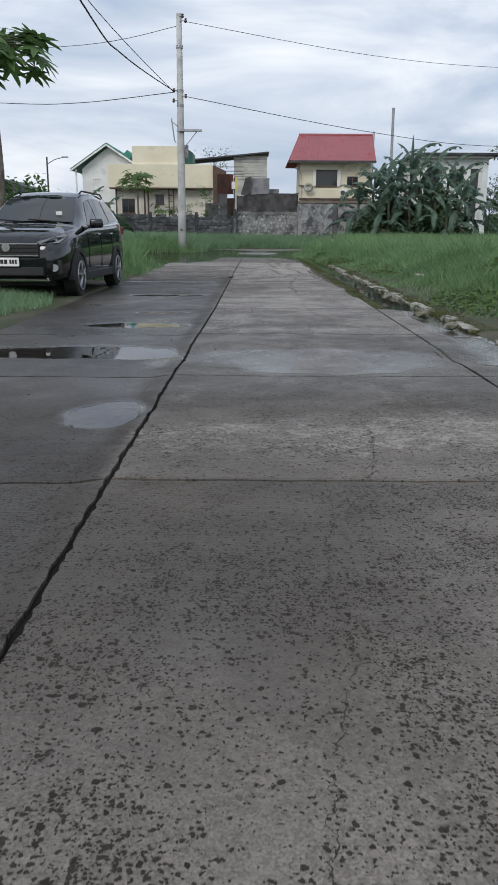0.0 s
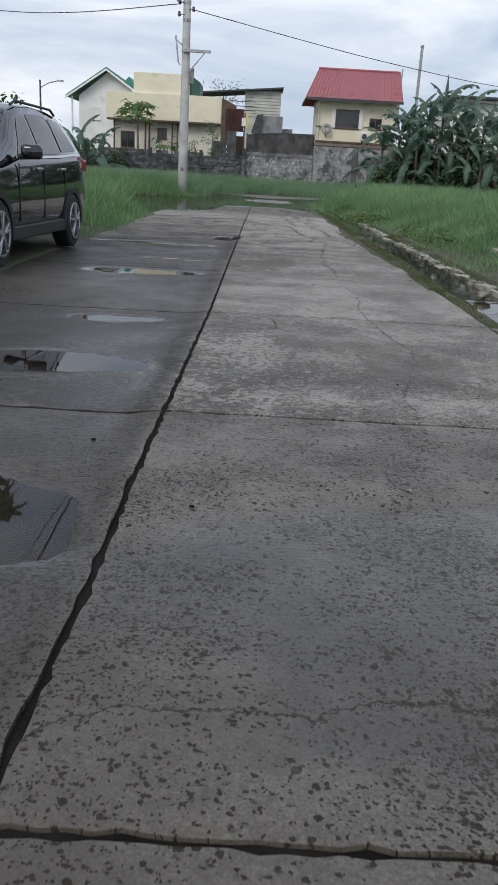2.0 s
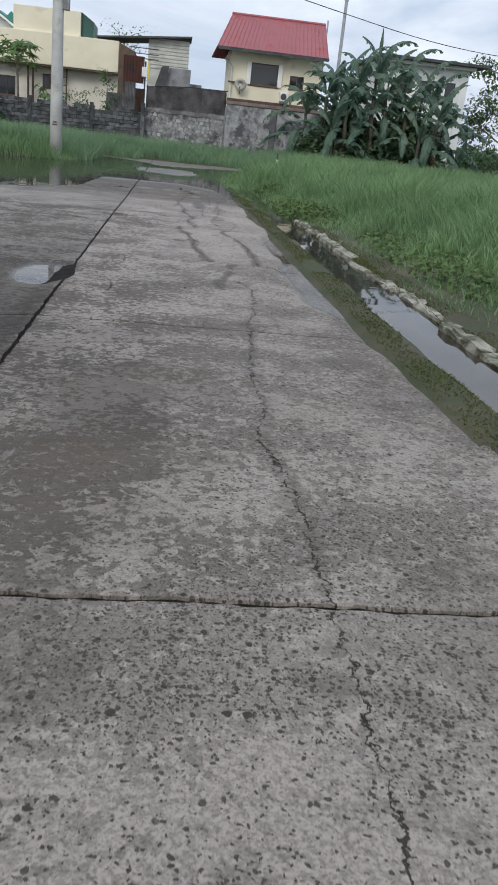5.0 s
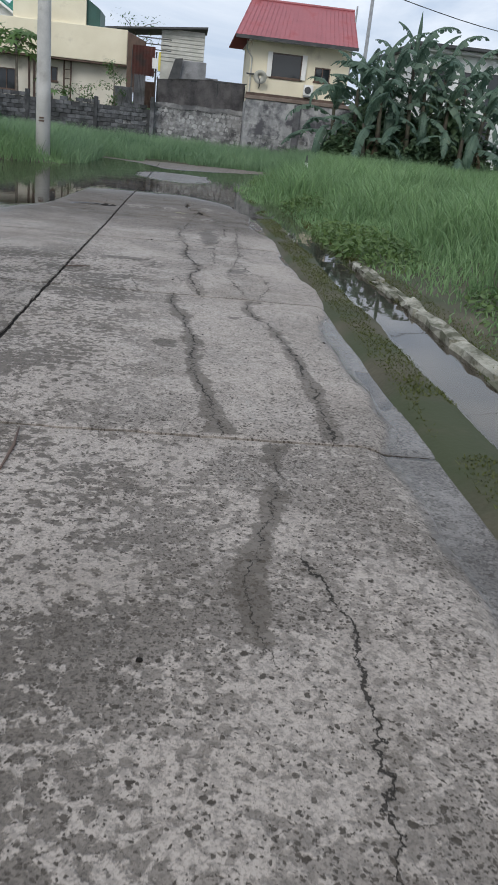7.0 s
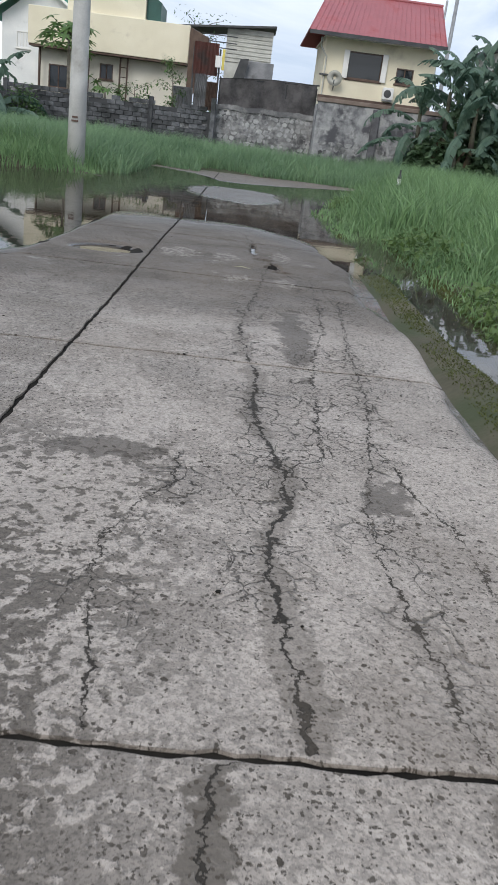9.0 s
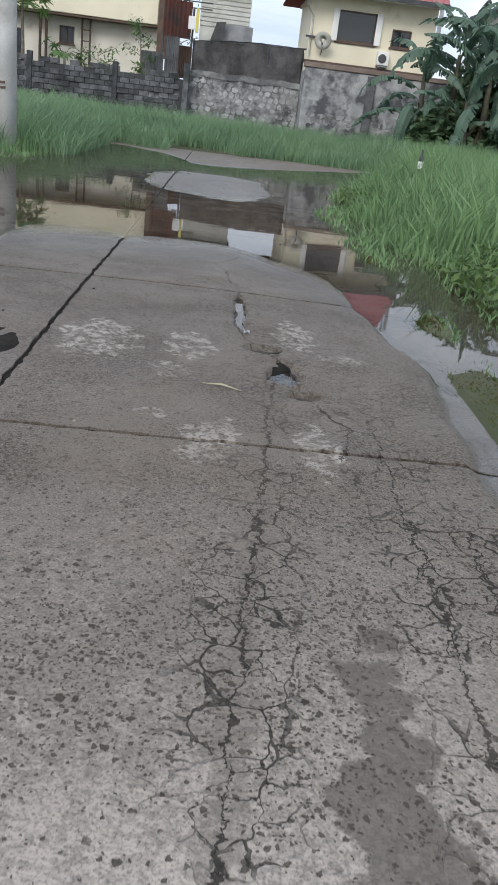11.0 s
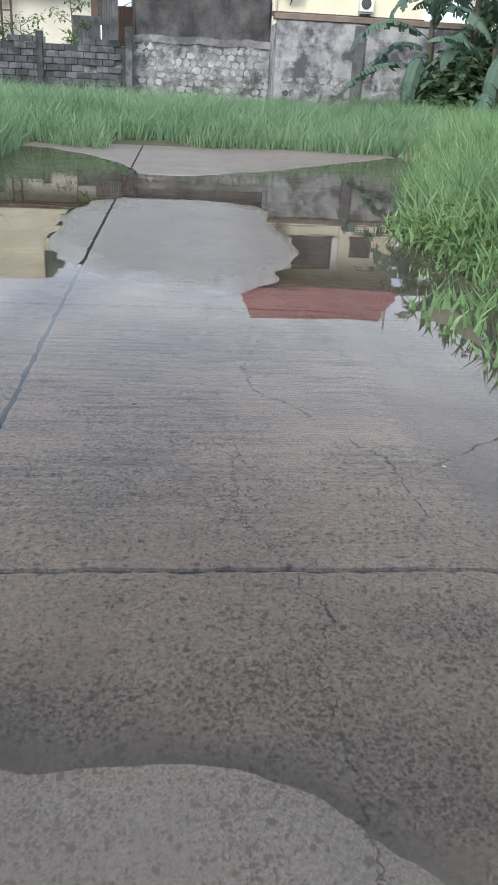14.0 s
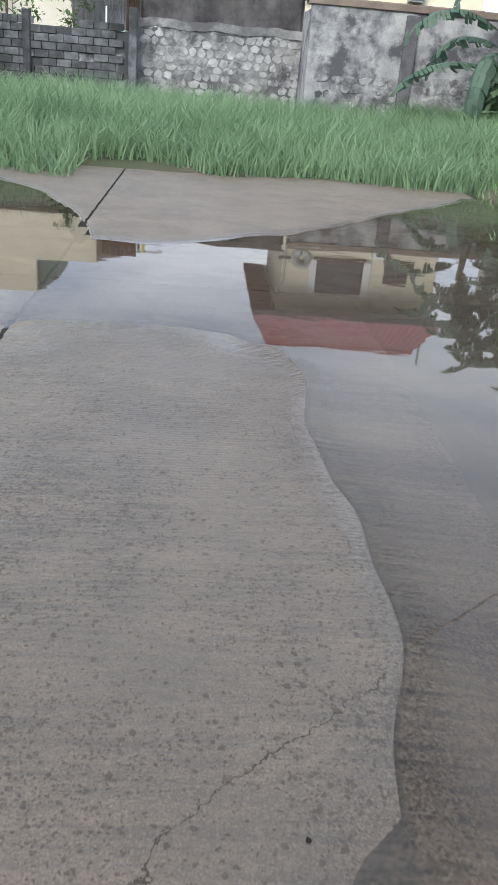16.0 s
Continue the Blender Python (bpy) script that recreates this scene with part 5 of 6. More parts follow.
def green_house():
    h = thing("house", "white gabled house with green metal roof", "house")
    pts = [(-15.1, 84, -0.2), (-10.1, 84, -0.2), (-10.1, 84, 6.9), (-12.6, 84, 8.55), (-15.1, 84, 6.6)]
    part("gable_wall", slab(pts, 0.2, (0, 1, 0)), M_WHITE, h)
    part("side_wall", box(bmesh.new(), -15.1, -14.9, 84.2, 92, -0.2, 6.5), M_WHITE, h)
    window(h, -14.15, -13.3, 4.75, 5.72, 83.98, M_TRIM, 3, 0.05)
    part("roof", slab([(-16.1, 83.2, 6.42), (-12.62, 83.2, 8.75), (-12.62, 92, 8.75), (-16.1, 92, 6.42)], 0.12), M_GREEN, h, "green metal roof")
    part("roof", slab([(-12.62, 83.2, 8.75), (-9.3, 83.2, 6.6), (-9.3, 92, 6.6), (-12.62, 92, 8.75)], 0.12), M_GREEN, h)
    part("barge_board", slab([(-16.1, 83.15, 6.25), (-12.62, 83.15, 8.58), (-12.62, 83.15, 8.75), (-16.1, 83.15, 6.42)], 0.06, (0, -1, 0)), M_TRIM, h)
    part("barge_board", slab([(-12.62, 83.15, 8.58), (-9.3, 83.15, 6.43), (-9.3, 83.15, 6.6), (-12.62, 83.15, 8.75)], 0.06, (0, -1, 0)), M_TRIM, h)
    part("dormer", slab([(-11.6, 84.5, 7.6), (-10.3, 84.5, 7.6), (-10.9, 84.5, 8.35)], 4, (0, 1, 0)), M_GREEN, h)
    part("post", tube(bmesh.new(), ((-15.6, 83.6, 3.5), (-15.6, 83.6, 6.5)), 0.08, 6), M_TRIM, h)


def white_house():
    h = thing("house", "white two-storey house with flat dark roof edge", "house")
    part("wall", wall(12.9, 17.95, -0.2, 6.35, 66.0, 66.2, [(15.2, 16.1, 4.25, 5.5), (16.75, 17.45, 3.75, 5.55), (16.45, 17.4, 2.0, 3.25), (13.6, 14.6, 4.3, 5.5)]), M_WHITE, h)
    for x0, x1, z0, z1 in ((15.2, 16.1, 4.25, 5.5), (16.75, 17.45, 3.75, 5.55), (16.45, 17.4, 2.0, 3.25), (13.6, 14.6, 4.3, 5.5)):
        window(h, x0, x1, z0, z1, 66.06, M_TRIM, 0, 0.05)
    part("side_wall", box(bmesh.new(), 12.9, 13.1, 66.2, 73, -0.2, 6.35), M_WHITE, h)
    part("side_wall", box(bmesh.new(), 17.75, 17.95, 66.2, 73, -0.2, 6.35), M_WHITE, h)
    part("corner_pilaster", bevel(box(bmesh.new(), 17.6, 18.05, 65.9, 66.0, -0.2, 6.3), 0.015), M_WHITE, h)
    part("roof", bevel(box(bmesh.new(), 12.5, 18.9, 65.1, 73.5, 6.36, 6.52), 0.02), M_DARK, h, "thin dark flat roof")
    part("eave_beam", box(bmesh.new(), 12.6, 18.3, 65.5, 65.95, 6.2, 6.355), M_TRIM, h)
    part("plinth_slot", box(bmesh.new(), 17.1, 17.2, 65.96, 65.998, 0.2, 1.3), M_DARK, h)


red_house()
yellow_house()
far_shed()
green_house()
white_house()

# dark far roofs at the left edge
for x0, x1, y, z0, z1 in ((-29, -20.5, 92, 4.4, 5.6),):
    h = thing("house", "far house with dark low roof behind bushes", "house")
    part("wall", box(bmesh.new(), x0, x1, y, y + 6, -0.2, z0), M_WHITE, h)
    part("roof", slab([(x0 - 0.6, y - 0.5, z0), (x1 + 0.6, y - 0.5, z0), ((x0 + x1) / 2, y - 0.5, z1 + 0.5)], 7, (0, 1, 0)), M_DARK, h)


# ---- poles and cables ----
px, py = -2.53, 45.83
pole = thing("utility_pole", "tall round grey concrete utility pole in grass", "utility pole", at=pose(px, py, 0))
part("shaft", tube(bmesh.new(), [(0, 0, -0.3), (0, 0, 2), (0, 0, 6), (0.0, 0, 10.95)], [0.21, 0.195, 0.165, 0.125], 20), M_POLE, pole, smooth=True, at=Matrix())
part("crossarm", bevel(box(bmesh.new(), -0.1, 1.05, -0.27, -0.16, 5.69, 5.80), 0.008), M_STEEL, pole, at=Matrix())
part("brace", tube(bmesh.new(), ((0.16, -0.2, 4.95), (0.80, -0.22, 5.70)), 0.03, 6), M_STEEL, pole, at=Matrix())
part("side_bracket", tube(bmesh.new(), ((-0.12, -0.1, 5.95), (-0.42, -0.15, 6.15), (-0.42, -0.15, 6.3), (-0.30, -0.15, 5.3), (-0.22, -0.12, 5.2)), 0.03, 6), M_STEEL, pole, at=Matrix())
part("meter_box", bevel(box(bmesh.new(), 0.16, 0.36, -0.1, 0.12, 4.5, 5.1), 0.01), M_GREY, pole, at=Matrix())
for z in (5.75, 6.9, 7.55, 9.5):
    part("band", tube(bmesh.new(), ((0, 0, z - 0.06), (0, 0, z + 0.06)), 0.185 if z < 6 else 0.17, 16), M_STEEL, pole, at=Matrix())
for x, z in ((-0.28, 7.55), (-0.3, 7.1), (0.28, 7.3), (0.32, 10.6), (0.18, 10.8)):
    part("insulator", tube(bmesh.new(), ((x, -0.16, z - 0.09), (x, -0.16, z - 0.03), (x, -0.16, z + 0.03), (x, -0.16, z + 0.09)), (0.04, 0.07, 0.05, 0.06), 10), M_BROWN, pole, at=Matrix())
    part("insulator_arm", tube(bmesh.new(), ((0, -0.1, z), (x, -0.16, z)), 0.02, 6), M_STEEL, pole, at=Matrix())
part("painted_mark", box(bmesh.new(), -0.09, 0.06, -0.222, -0.2, 1.02, 1.06), M_BROWN, pole, "faded brown paint bars", at=Matrix())
part("painted_mark", box(bmesh.new(), -0.08, 0.05, -0.222, -0.2, 1.1, 1.14), M_BROWN, pole, at=Matrix())


def cable(points, r, label="dark overhead cable between poles"):
    bm = bmesh.new()
    P = [Vector(p) for p in points]
    out = []
    for i in range(len(P) - 1):
        p0, p1, p2, p3 = P[max(i - 1, 0)], P[i], P[i + 1], P[min(i + 2, len(P) - 1)]
        for k in range(8):
            t = k / 8
            out.append(0.5 * ((2 * p1) + (p2 - p0) * t + (2 * p0 - 5 * p1 + 4 * p2 - p3) * t * t + (3 * p1 - p0 - 3 * p2 + p3) * t ** 3))
    out.append(P[-1])
    tagged(part("cable", tube(bm, out, r, 6), M_WIRE), label, "cable")


cable(((px + 0.3, py, 7.3), (7.5, 53, 6.55), (17.1, 60, 6.46), (34, 72, 8.0)), 0.016)
cable(((px + 0.3, py, 10.6), (7.5, 53, 10.55), (16.75, 60, 11.2), (34, 72, 13.0)), 0.012)
cable(((px - 0.3, py, 7.5), (-8, 49, 7.45), (-12.9, 52, 7.84), (-26, 60, 9.5)), 0.018)
cable(((px - 0.3, py, 7.55), (-3.28, 33, 6.66), (-3.12, 25, 6.39), (-3.6, 5, 8.5), (-4, -8, 11)), 0.022, "thick black cable sagging along the road")
cable(((px - 0.1, py, 10.4), (-8, 50, 10.4), (-20, 58, 11.5)), 0.014, "thin dark overhead cable between poles")
cable(((px - 0.3, py, 7.5), (-4.2, 30, 8.0), (-5.0, 15, 9.4)), 0.014, "thin dark overhead cable between poles")

tp = thing("utility_pole", "slim distant grey pole behind banana plants", "utility pole", at=pose(14.72, 89.5, 0))
part("shaft", tube(bmesh.new(), ((0, 0, -0.2), (0, 0, 12.7)), (0.16, 0.13), 10), M_STEEL, tp, at=Matrix())
part("cap", tube(bmesh.new(), ((0, 0, 12.6), (0, 0, 12.8)), (0.16, 0.16), 10), M_STEEL, tp, at=Matrix())
sl = thing("street_lamp", "slim far street lamp with curved arm", "street lamp", at=pose(-17.4, 80, 0))
part("mast", tube(bmesh.new(), ((0, 0, -0.2), (0, 0, 7.3)), (0.1, 0.07), 8), M_DARK, sl, at=Matrix())
part("arm", tube(bmesh.new(), ((0, 0, 6.7), (0.7, 0, 7.1), (1.5, 0, 7.3)), 0.04, 6), M_STEEL, sl, at=Matrix())
part("lamp_head", bevel(box(bmesh.new(), 1.4, 1.9, -0.1, 0.1, 7.25, 7.36), 0.02), M_STEEL, sl, at=Matrix())


# ---- parked car ----
def black_car(at):
    paint = glass_mat("black_car_paint", (0.006, 0.006, 0.009), 0.07)
    paint.node_tree.nodes["Principled BSDF"].inputs["Coat Weight"].default_value = 0.6
    trim = mat("matt_black_plastic", (0.012, 0.012, 0.013), (0.022, 0.022, 0.023), 0.6, 4, 60, 0.05)
    rubber = mat("tyre_rubber", (0.012, 0.012, 0.012), (0.025, 0.024, 0.022), 0.8, 6, 50, 0.2)
    alloy = mat("grey_alloy", (0.30, 0.30, 0.31), (0.42, 0.42, 0.43), 0.35, 4, 40, 0.02, metal=0.8)
    chrome = mat("chrome", (0.5, 0.5, 0.5), (0.6, 0.6, 0.6), 0.15, 4, 40, 0.0, metal=1.0)
    lens = glass_mat("headlamp_glass", (0.30, 0.32, 0.34), 0.08)
    tint = glass_mat("car_glass", (0.03, 0.035, 0.038), 0.03)
    car = thing("car", "black compact family SUV parked half on the road", "car", at=at)
    #      y      w     zb    belt  top   wtop
    st = [(-2.21, 0.60, 0.40, 0.72, 0.78, 0.50), (-2.16, 0.72, 0.34, 0.80, 0.88, 0.60), (-2.02, 0.81, 0.28, 0.90, 0.97, 0.70), (-1.70, 0.85, 0.26, 0.98, 1.04, 0.74),
          (-1.30, 0.86, 0.25, 1.02, 1.09, 0.75), (-0.98, 0.865, 0.25, 1.05, 1.13, 0.74), (-0.62, 0.87, 0.25, 1.07, 1.36, 0.68), (-0.28, 0.87, 0.25, 1.08, 1.56, 0.61), (0.05, 0.87, 0.25, 1.09, 1.645, 0.59),
          (0.55, 0.87, 0.25, 1.10, 1.675, 0.595), (1.10, 0.87, 0.25, 1.12, 1.67, 0.59), (1.60, 0.865, 0.26, 1.15, 1.63, 0.575), (1.86, 0.86, 0.27, 1.17, 1.56, 0.58), (2.06, 0.84, 0.30, 1.14, 1.30, 0.64), (2.16, 0.80, 0.34, 1.05, 1.10, 0.66), (2.20, 0.72, 0.40, 0.90, 0.96, 0.60)]
    bm = bmesh.new()
    rings = []
    for y, w, zb, belt, top, wt in st:
        half = [(0, zb), (w * 0.80, zb), (w * 0.97, zb + 0.07), (w * 0.995, zb + 0.28 * (belt - zb)), (w, zb + 0.55 * (belt - zb)), (w * 0.985, belt - 0.09), (w * 0.955, belt),
                (wt + 0.45 * (w * 0.955 - wt), belt + 0.55 * (top - belt)), (wt, top - 0.035), (wt * 0.88, top - 0.008), (wt * 0.5, top + 0.012), (0, top + 0.018)]
        loop = half + [(-x, z) for x, z in half[-2:0:-1]]
        rings.append([bm.verts.new((x, y, z)) for x, z in loop])
    n = len(rings[0])
    for a, b in zip(rings, rings[1:]):
        for k in range(n):
            bm.faces.new((a[k], a[(k + 1) % n], b[(k + 1) % n], b[k]))
    bm.faces.new(rings[0][::-1]), bm.faces.new(rings[-1])
    bmesh.ops.recalc_face_normals(bm, faces=bm.faces)
    body = part("body", bm, paint, car, "glossy black body", smooth=True)

    def lerp_st(y):
        for a, b in zip(st, st[1:]):
            if a[0] <= y <= b[0]:
                t = (y - a[0]) / (b[0] - a[0])
                return [p + (q - p) * t for p, q in zip(a, b)]
        return list(st[-1])

    def side_pt(y, f, s, out=0.006):
        """A point on the cabin's side, f up from the belt to the roof edge."""
        _, w, zb, belt, top, wt = lerp_st(y)
        a, b, c = (w * 0.955, belt), (wt + 0.45 * (w * 0.955 - wt), belt + 0.55 * (top - belt)), (wt, top - 0.035)
        t = f / 0.55
        x, z = (a[0] + (b[0] - a[0]) * t, a[1] + (b[1] - a[1]) * t) if t < 1 else (b[0] + (c[0] - b[0]) * (f - 0.55) / 0.45, b[1] + (c[1] - b[1]) * (f - 0.55) / 0.45)
        return Vector((s * (x + out), y, z + out * 0.4))

    def side_window(y0, y1, s, f0=0.06, f1=0.86, y0t=None, y1t=None):
        bm = bmesh.new()
        y0t, y1t = y0 if y0t is None else y0t, y1 if y1t is None else y1t
        g = []
        for i in range(7):
            col = []
            for k in range(5):
                f = f0 + (f1 - f0) * k / 4
                ya, yb = y0 + (y0t - y0) * k / 4, y1 + (y1t - y1) * k / 4
                col.append(bm.verts.new(side_pt(ya + (yb - ya) * i / 6, f, s)))
            g.append(col)
        for i in range(6):
            for k in range(4):
                bm.faces.new((g[i][k], g[i + 1][k], g[i + 1][k + 1], g[i][k + 1]))
        return part("window", bm, tint, body, "tinted side window", smooth=True)

    for s in (-1, 1):
        side_window(-0.62, 0.12, s, 0.06, 0.84, -0.12, 0.14)
        side_window(0.20, 0.98, s, 0.06, 0.86, 0.22, 0.94)
        side_window(1.06, 1.72, s, 0.10, 0.84, 1.02, 1.52)
    # windscreen on the sloping face
    bm = bmesh.new()
    g = []
    for k in range(6):
        y = -0.94 + 0.70 * k / 5
        _, w, zb, belt, top, wt = lerp_st(y)
        g.append([bm.verts.new((wt * q, y, top + 0.024 - 0.02 * abs(q))) for q in np.linspace(-0.93, 0.93, 9)])
    for a, b in zip(g, g[1:]):
        for k in range(8):
            bm.faces.new((a[k], a[k + 1], b[k + 1], b[k]))
    part("windscreen", bm, tint, body, "reflective windscreen", smooth=True)
    for x in (-0.38, 0.22):
        part("wiper", tube(bmesh.new(), ((x + 0.25, -0.99, 1.165), (x - 0.3, -0.90, 1.205)), 0.011, 6), trim, body)
    part("sticker", box(bmesh.new(), 0.36, 0.46, -0.802, -0.797, 1.275, 1.33, pose(0, 0, 0)), M_TRIM, body, "small pale sticker on the windscreen")
    # grille, bumper, lamps, plate
    gr = part("grille", bevel(box(bmesh.new(), -0.50, 0.50, -2.235, -2.16, 0.62, 0.86), 0.02), trim, car, "dark slatted grille")
    for z in (0.66, 0.72, 0.78, 0.83):
        part("slat", bevel(box(bmesh.new(), -0.48, 0.48, -2.25, -2.22, z - 0.010, z + 0.010), 0.004), chrome if z in (0.66, 0.83) else trim, gr)
    bm = tube(bmesh.new(), ((0, -2.245, 0.78), (0, -2.262, 0.78)), 0.065, 18)
    part("badge", bm, chrome, gr, "round chrome badge")
    part("lower_grille", bevel(box(bmesh.new(), -0.55, 0.55, -2.225, -2.1, 0.36, 0.50), 0.02), trim, car)
    part("skid_plate", bevel(box(bmesh.new(), -0.62, 0.62, -2.20, -2.05, 0.27, 0.33), 0.02), chrome, car, "pale lower bumper trim")
    pl = part("number_plate", bevel(box(bmesh.new(), -0.19, 0.19, -2.262, -2.245, 0.50, 0.63), 0.008), M_TRIM, car, "white plate with dark bars")
    for x0, x1 in ((-0.155, -0.11), (-0.095, -0.05), (-0.035, 0.01), (0.045, 0.075), (0.085, 0.115), (0.125, 0.155)):
        part("bar", box(bmesh.new(), x0, x1, -2.266, -2.2625, 0.54, 0.60), trim, pl)
    for s in (-1, 1):
        pts = [(s * 0.46, -2.19, 0.80), (s * 0.76, -2.07, 0.84), (s * 0.84, -1.86, 0.93), (s * 0.80, -1.90, 0.965), (s * 0.70, -2.08, 0.915), (s * 0.47, -2.19, 0.86)]
        hl = part("headlight", slab(pts, 0.05, (s * 0.25, -0.8, 0.25)), lens, car, "clear headlight")
        part("fog_lamp", tube(bmesh.new(), ((s * 0.70, -2.12, 0.48), (s * 0.70, -2.175, 0.48)), 0.055, 14), lens, car)
        part("fog_bezel", bevel(box(bmesh.new(), s * 0.70 - 0.11, s * 0.70 + 0.11, -2.13, -2.10, 0.38, 0.60), 0.02), trim, car)
        mi = part("mirror", bevel(box(bmesh.new(), -0.11, 0.11, -0.07, 0.07, -0.075, 0.075), 0.04, 2), paint, car, smooth=True)
        mi.matrix_basis = pose(s * 0.985, -0.62, 1.145, 0, 0, s * 8)
        part("mirror_arm", tube(bmesh.new(), ((s * 0.84, -0.60, 1.09), (s * 0.93, -0.62, 1.10)), 0.03, 8), trim, car)
        part("roof_rail", tube(bmesh.new(), ((s * 0.56, -0.05, 1.635), (s * 0.565, 0.1, 1.685), (s * 0.565, 1.4, 1.68), (s * 0.55, 1.62, 1.625)), 0.015, 8), trim, car)
        part("sill_cladding", bevel(box(bmesh.new(), s * 0.85 - 0.03, s * 0.85 + 0.03, -0.98, 0.98, 0.24, 0.38), 0.012), trim, car)
        for y in (-0.02, 0.90):
            part("door_handle", bevel(box(bmesh.new(), s * 0.875 - 0.012, s * 0.875 + 0.016, y - 0.09, y + 0.09, 0.955, 0.985), 0.008), chrome, car, "chrome door handle")
        for y in (-0.70, 0.16, 1.00):
            part("door_gap", box(bmesh.new(), s * 0.868 - 0.006, s * 0.868 + 0.006, y - 0.004, y + 0.004, 0.42, 1.02), trim, car)
        part("belt_strip", slab([side_pt(y, 0.03, s, 0.010) for y in (-0.70, 0.0, 0.9, 1.7)] + [side_pt(y, -0.02, s, 0.010) for y in (1.7, 0.9, 0.0, -0.70)], 0.006, (s, 0, 0)), chrome, car)
        part("tail_light", bevel(box(bmesh.new(), s * 0.80 - 0.06, s * 0.80 + 0.055, 1.95, 2.12, 0.95, 1.10), 0.02), mat("red_lens", (0.25, 0.01, 0.012), (0.3, 0.015, 0.015), 0.2, 4, 40, 0), car)
        for y in (-1.345, 1.34):
            part("arch_cladding", arch(s, y), trim, car)
            wh = part("wheel", tube(bmesh.new(), ((s * 0.66, y, 0.335), (s * 0.68, y, 0.335), (s * 0.86, y, 0.335), (s * 0.885, y, 0.335)), (0.30, 0.335, 0.335, 0.305), 32), rubber, car, "black tyre", smooth=False)
            part("rim", tube(bmesh.new(), ((s * 0.87, y, 0.335), (s * 0.889, y, 0.335)), (0.225, 0.228), 28), trim, wh)
            for k in range(5):
                a = 2 * math.pi * k / 5 + 0.3
                for da in (-0.17, 0.17):
                    p0 = (s * 0.895, y + 0.045 * math.cos(a), 0.335 + 0.045 * math.sin(a))
                    p1 = (s * 0.893, y + 0.215 * math.cos(a + da), 0.335 + 0.215 * math.sin(a + da))
                    part("spoke", tube(bmesh.new(), (p0, p1), (0.022, 0.016), 6), alloy, wh)
            part("rim_edge", ring(s * 0.892, y, 0.335, 0.222, 0.012), alloy, wh)
            part("hub", tube(bmesh.new(), ((s * 0.88, y, 0.335), (s * 0.905, y, 0.335)), 0.05, 12), alloy, wh)
    part("underbody", box(bmesh.new(), -0.6, 0.6, -1.9, 1.9, 0.20, 0.27), trim, car)
    for y in (-1.345, 1.34):
        part("axle", tube(bmesh.new(), ((-0.66, y, 0.335), (0.66, y, 0.335)), 0.04, 8), trim, car)
    return car


def ring(x, y, z, R, r, n=32, m=6):
    bm = bmesh.new()
    rows_ = [[bm.verts.new((x + r * math.sin(2 * math.pi * k / m), y + (R + r * math.cos(2 * math.pi * k / m)) * math.cos(2 * math.pi * i / n), z + (R + r * math.cos(2 * math.pi * k / m)) * math.sin(2 * math.pi * i / n)))
              for k in range(m)] for i in range(n)]
    for i in range(n):
        for k in range(m):
            bm.faces.new((rows_[i][k], rows_[(i + 1) % n][k], rows_[(i + 1) % n][(k + 1) % m], rows_[i][(k + 1) % m]))
    bmesh.ops.recalc_face_normals(bm, faces=bm.faces)
    return bm


def arch(s, y):
    """The plastic lip round a wheel."""
    bm = bmesh.new()
    g = []
    for i in range(19):
        a = radians(-8 + 196 * i / 18)
        g.append([bm.verts.new((s * xx, y + R * math.cos(a), 0.335 + R * math.sin(a))) for xx, R in ((0.80, 0.355), (0.882, 0.355), (0.885, 0.42), (0.80, 0.425))])
    for a, b in zip(g, g[1:]):
        for k in range(4):
            bm.faces.new((a[k], a[(k + 1) % 4], b[(k + 1) % 4], b[k]))
    bm.faces.new(g[0]), bm.faces.new(g[-1][::-1])
    bmesh.ops.recalc_face_normals(bm, faces=bm.faces)
    return bm


black_car(pose(-2.50, 18.34, 0.03, 0, 0, -3.2))


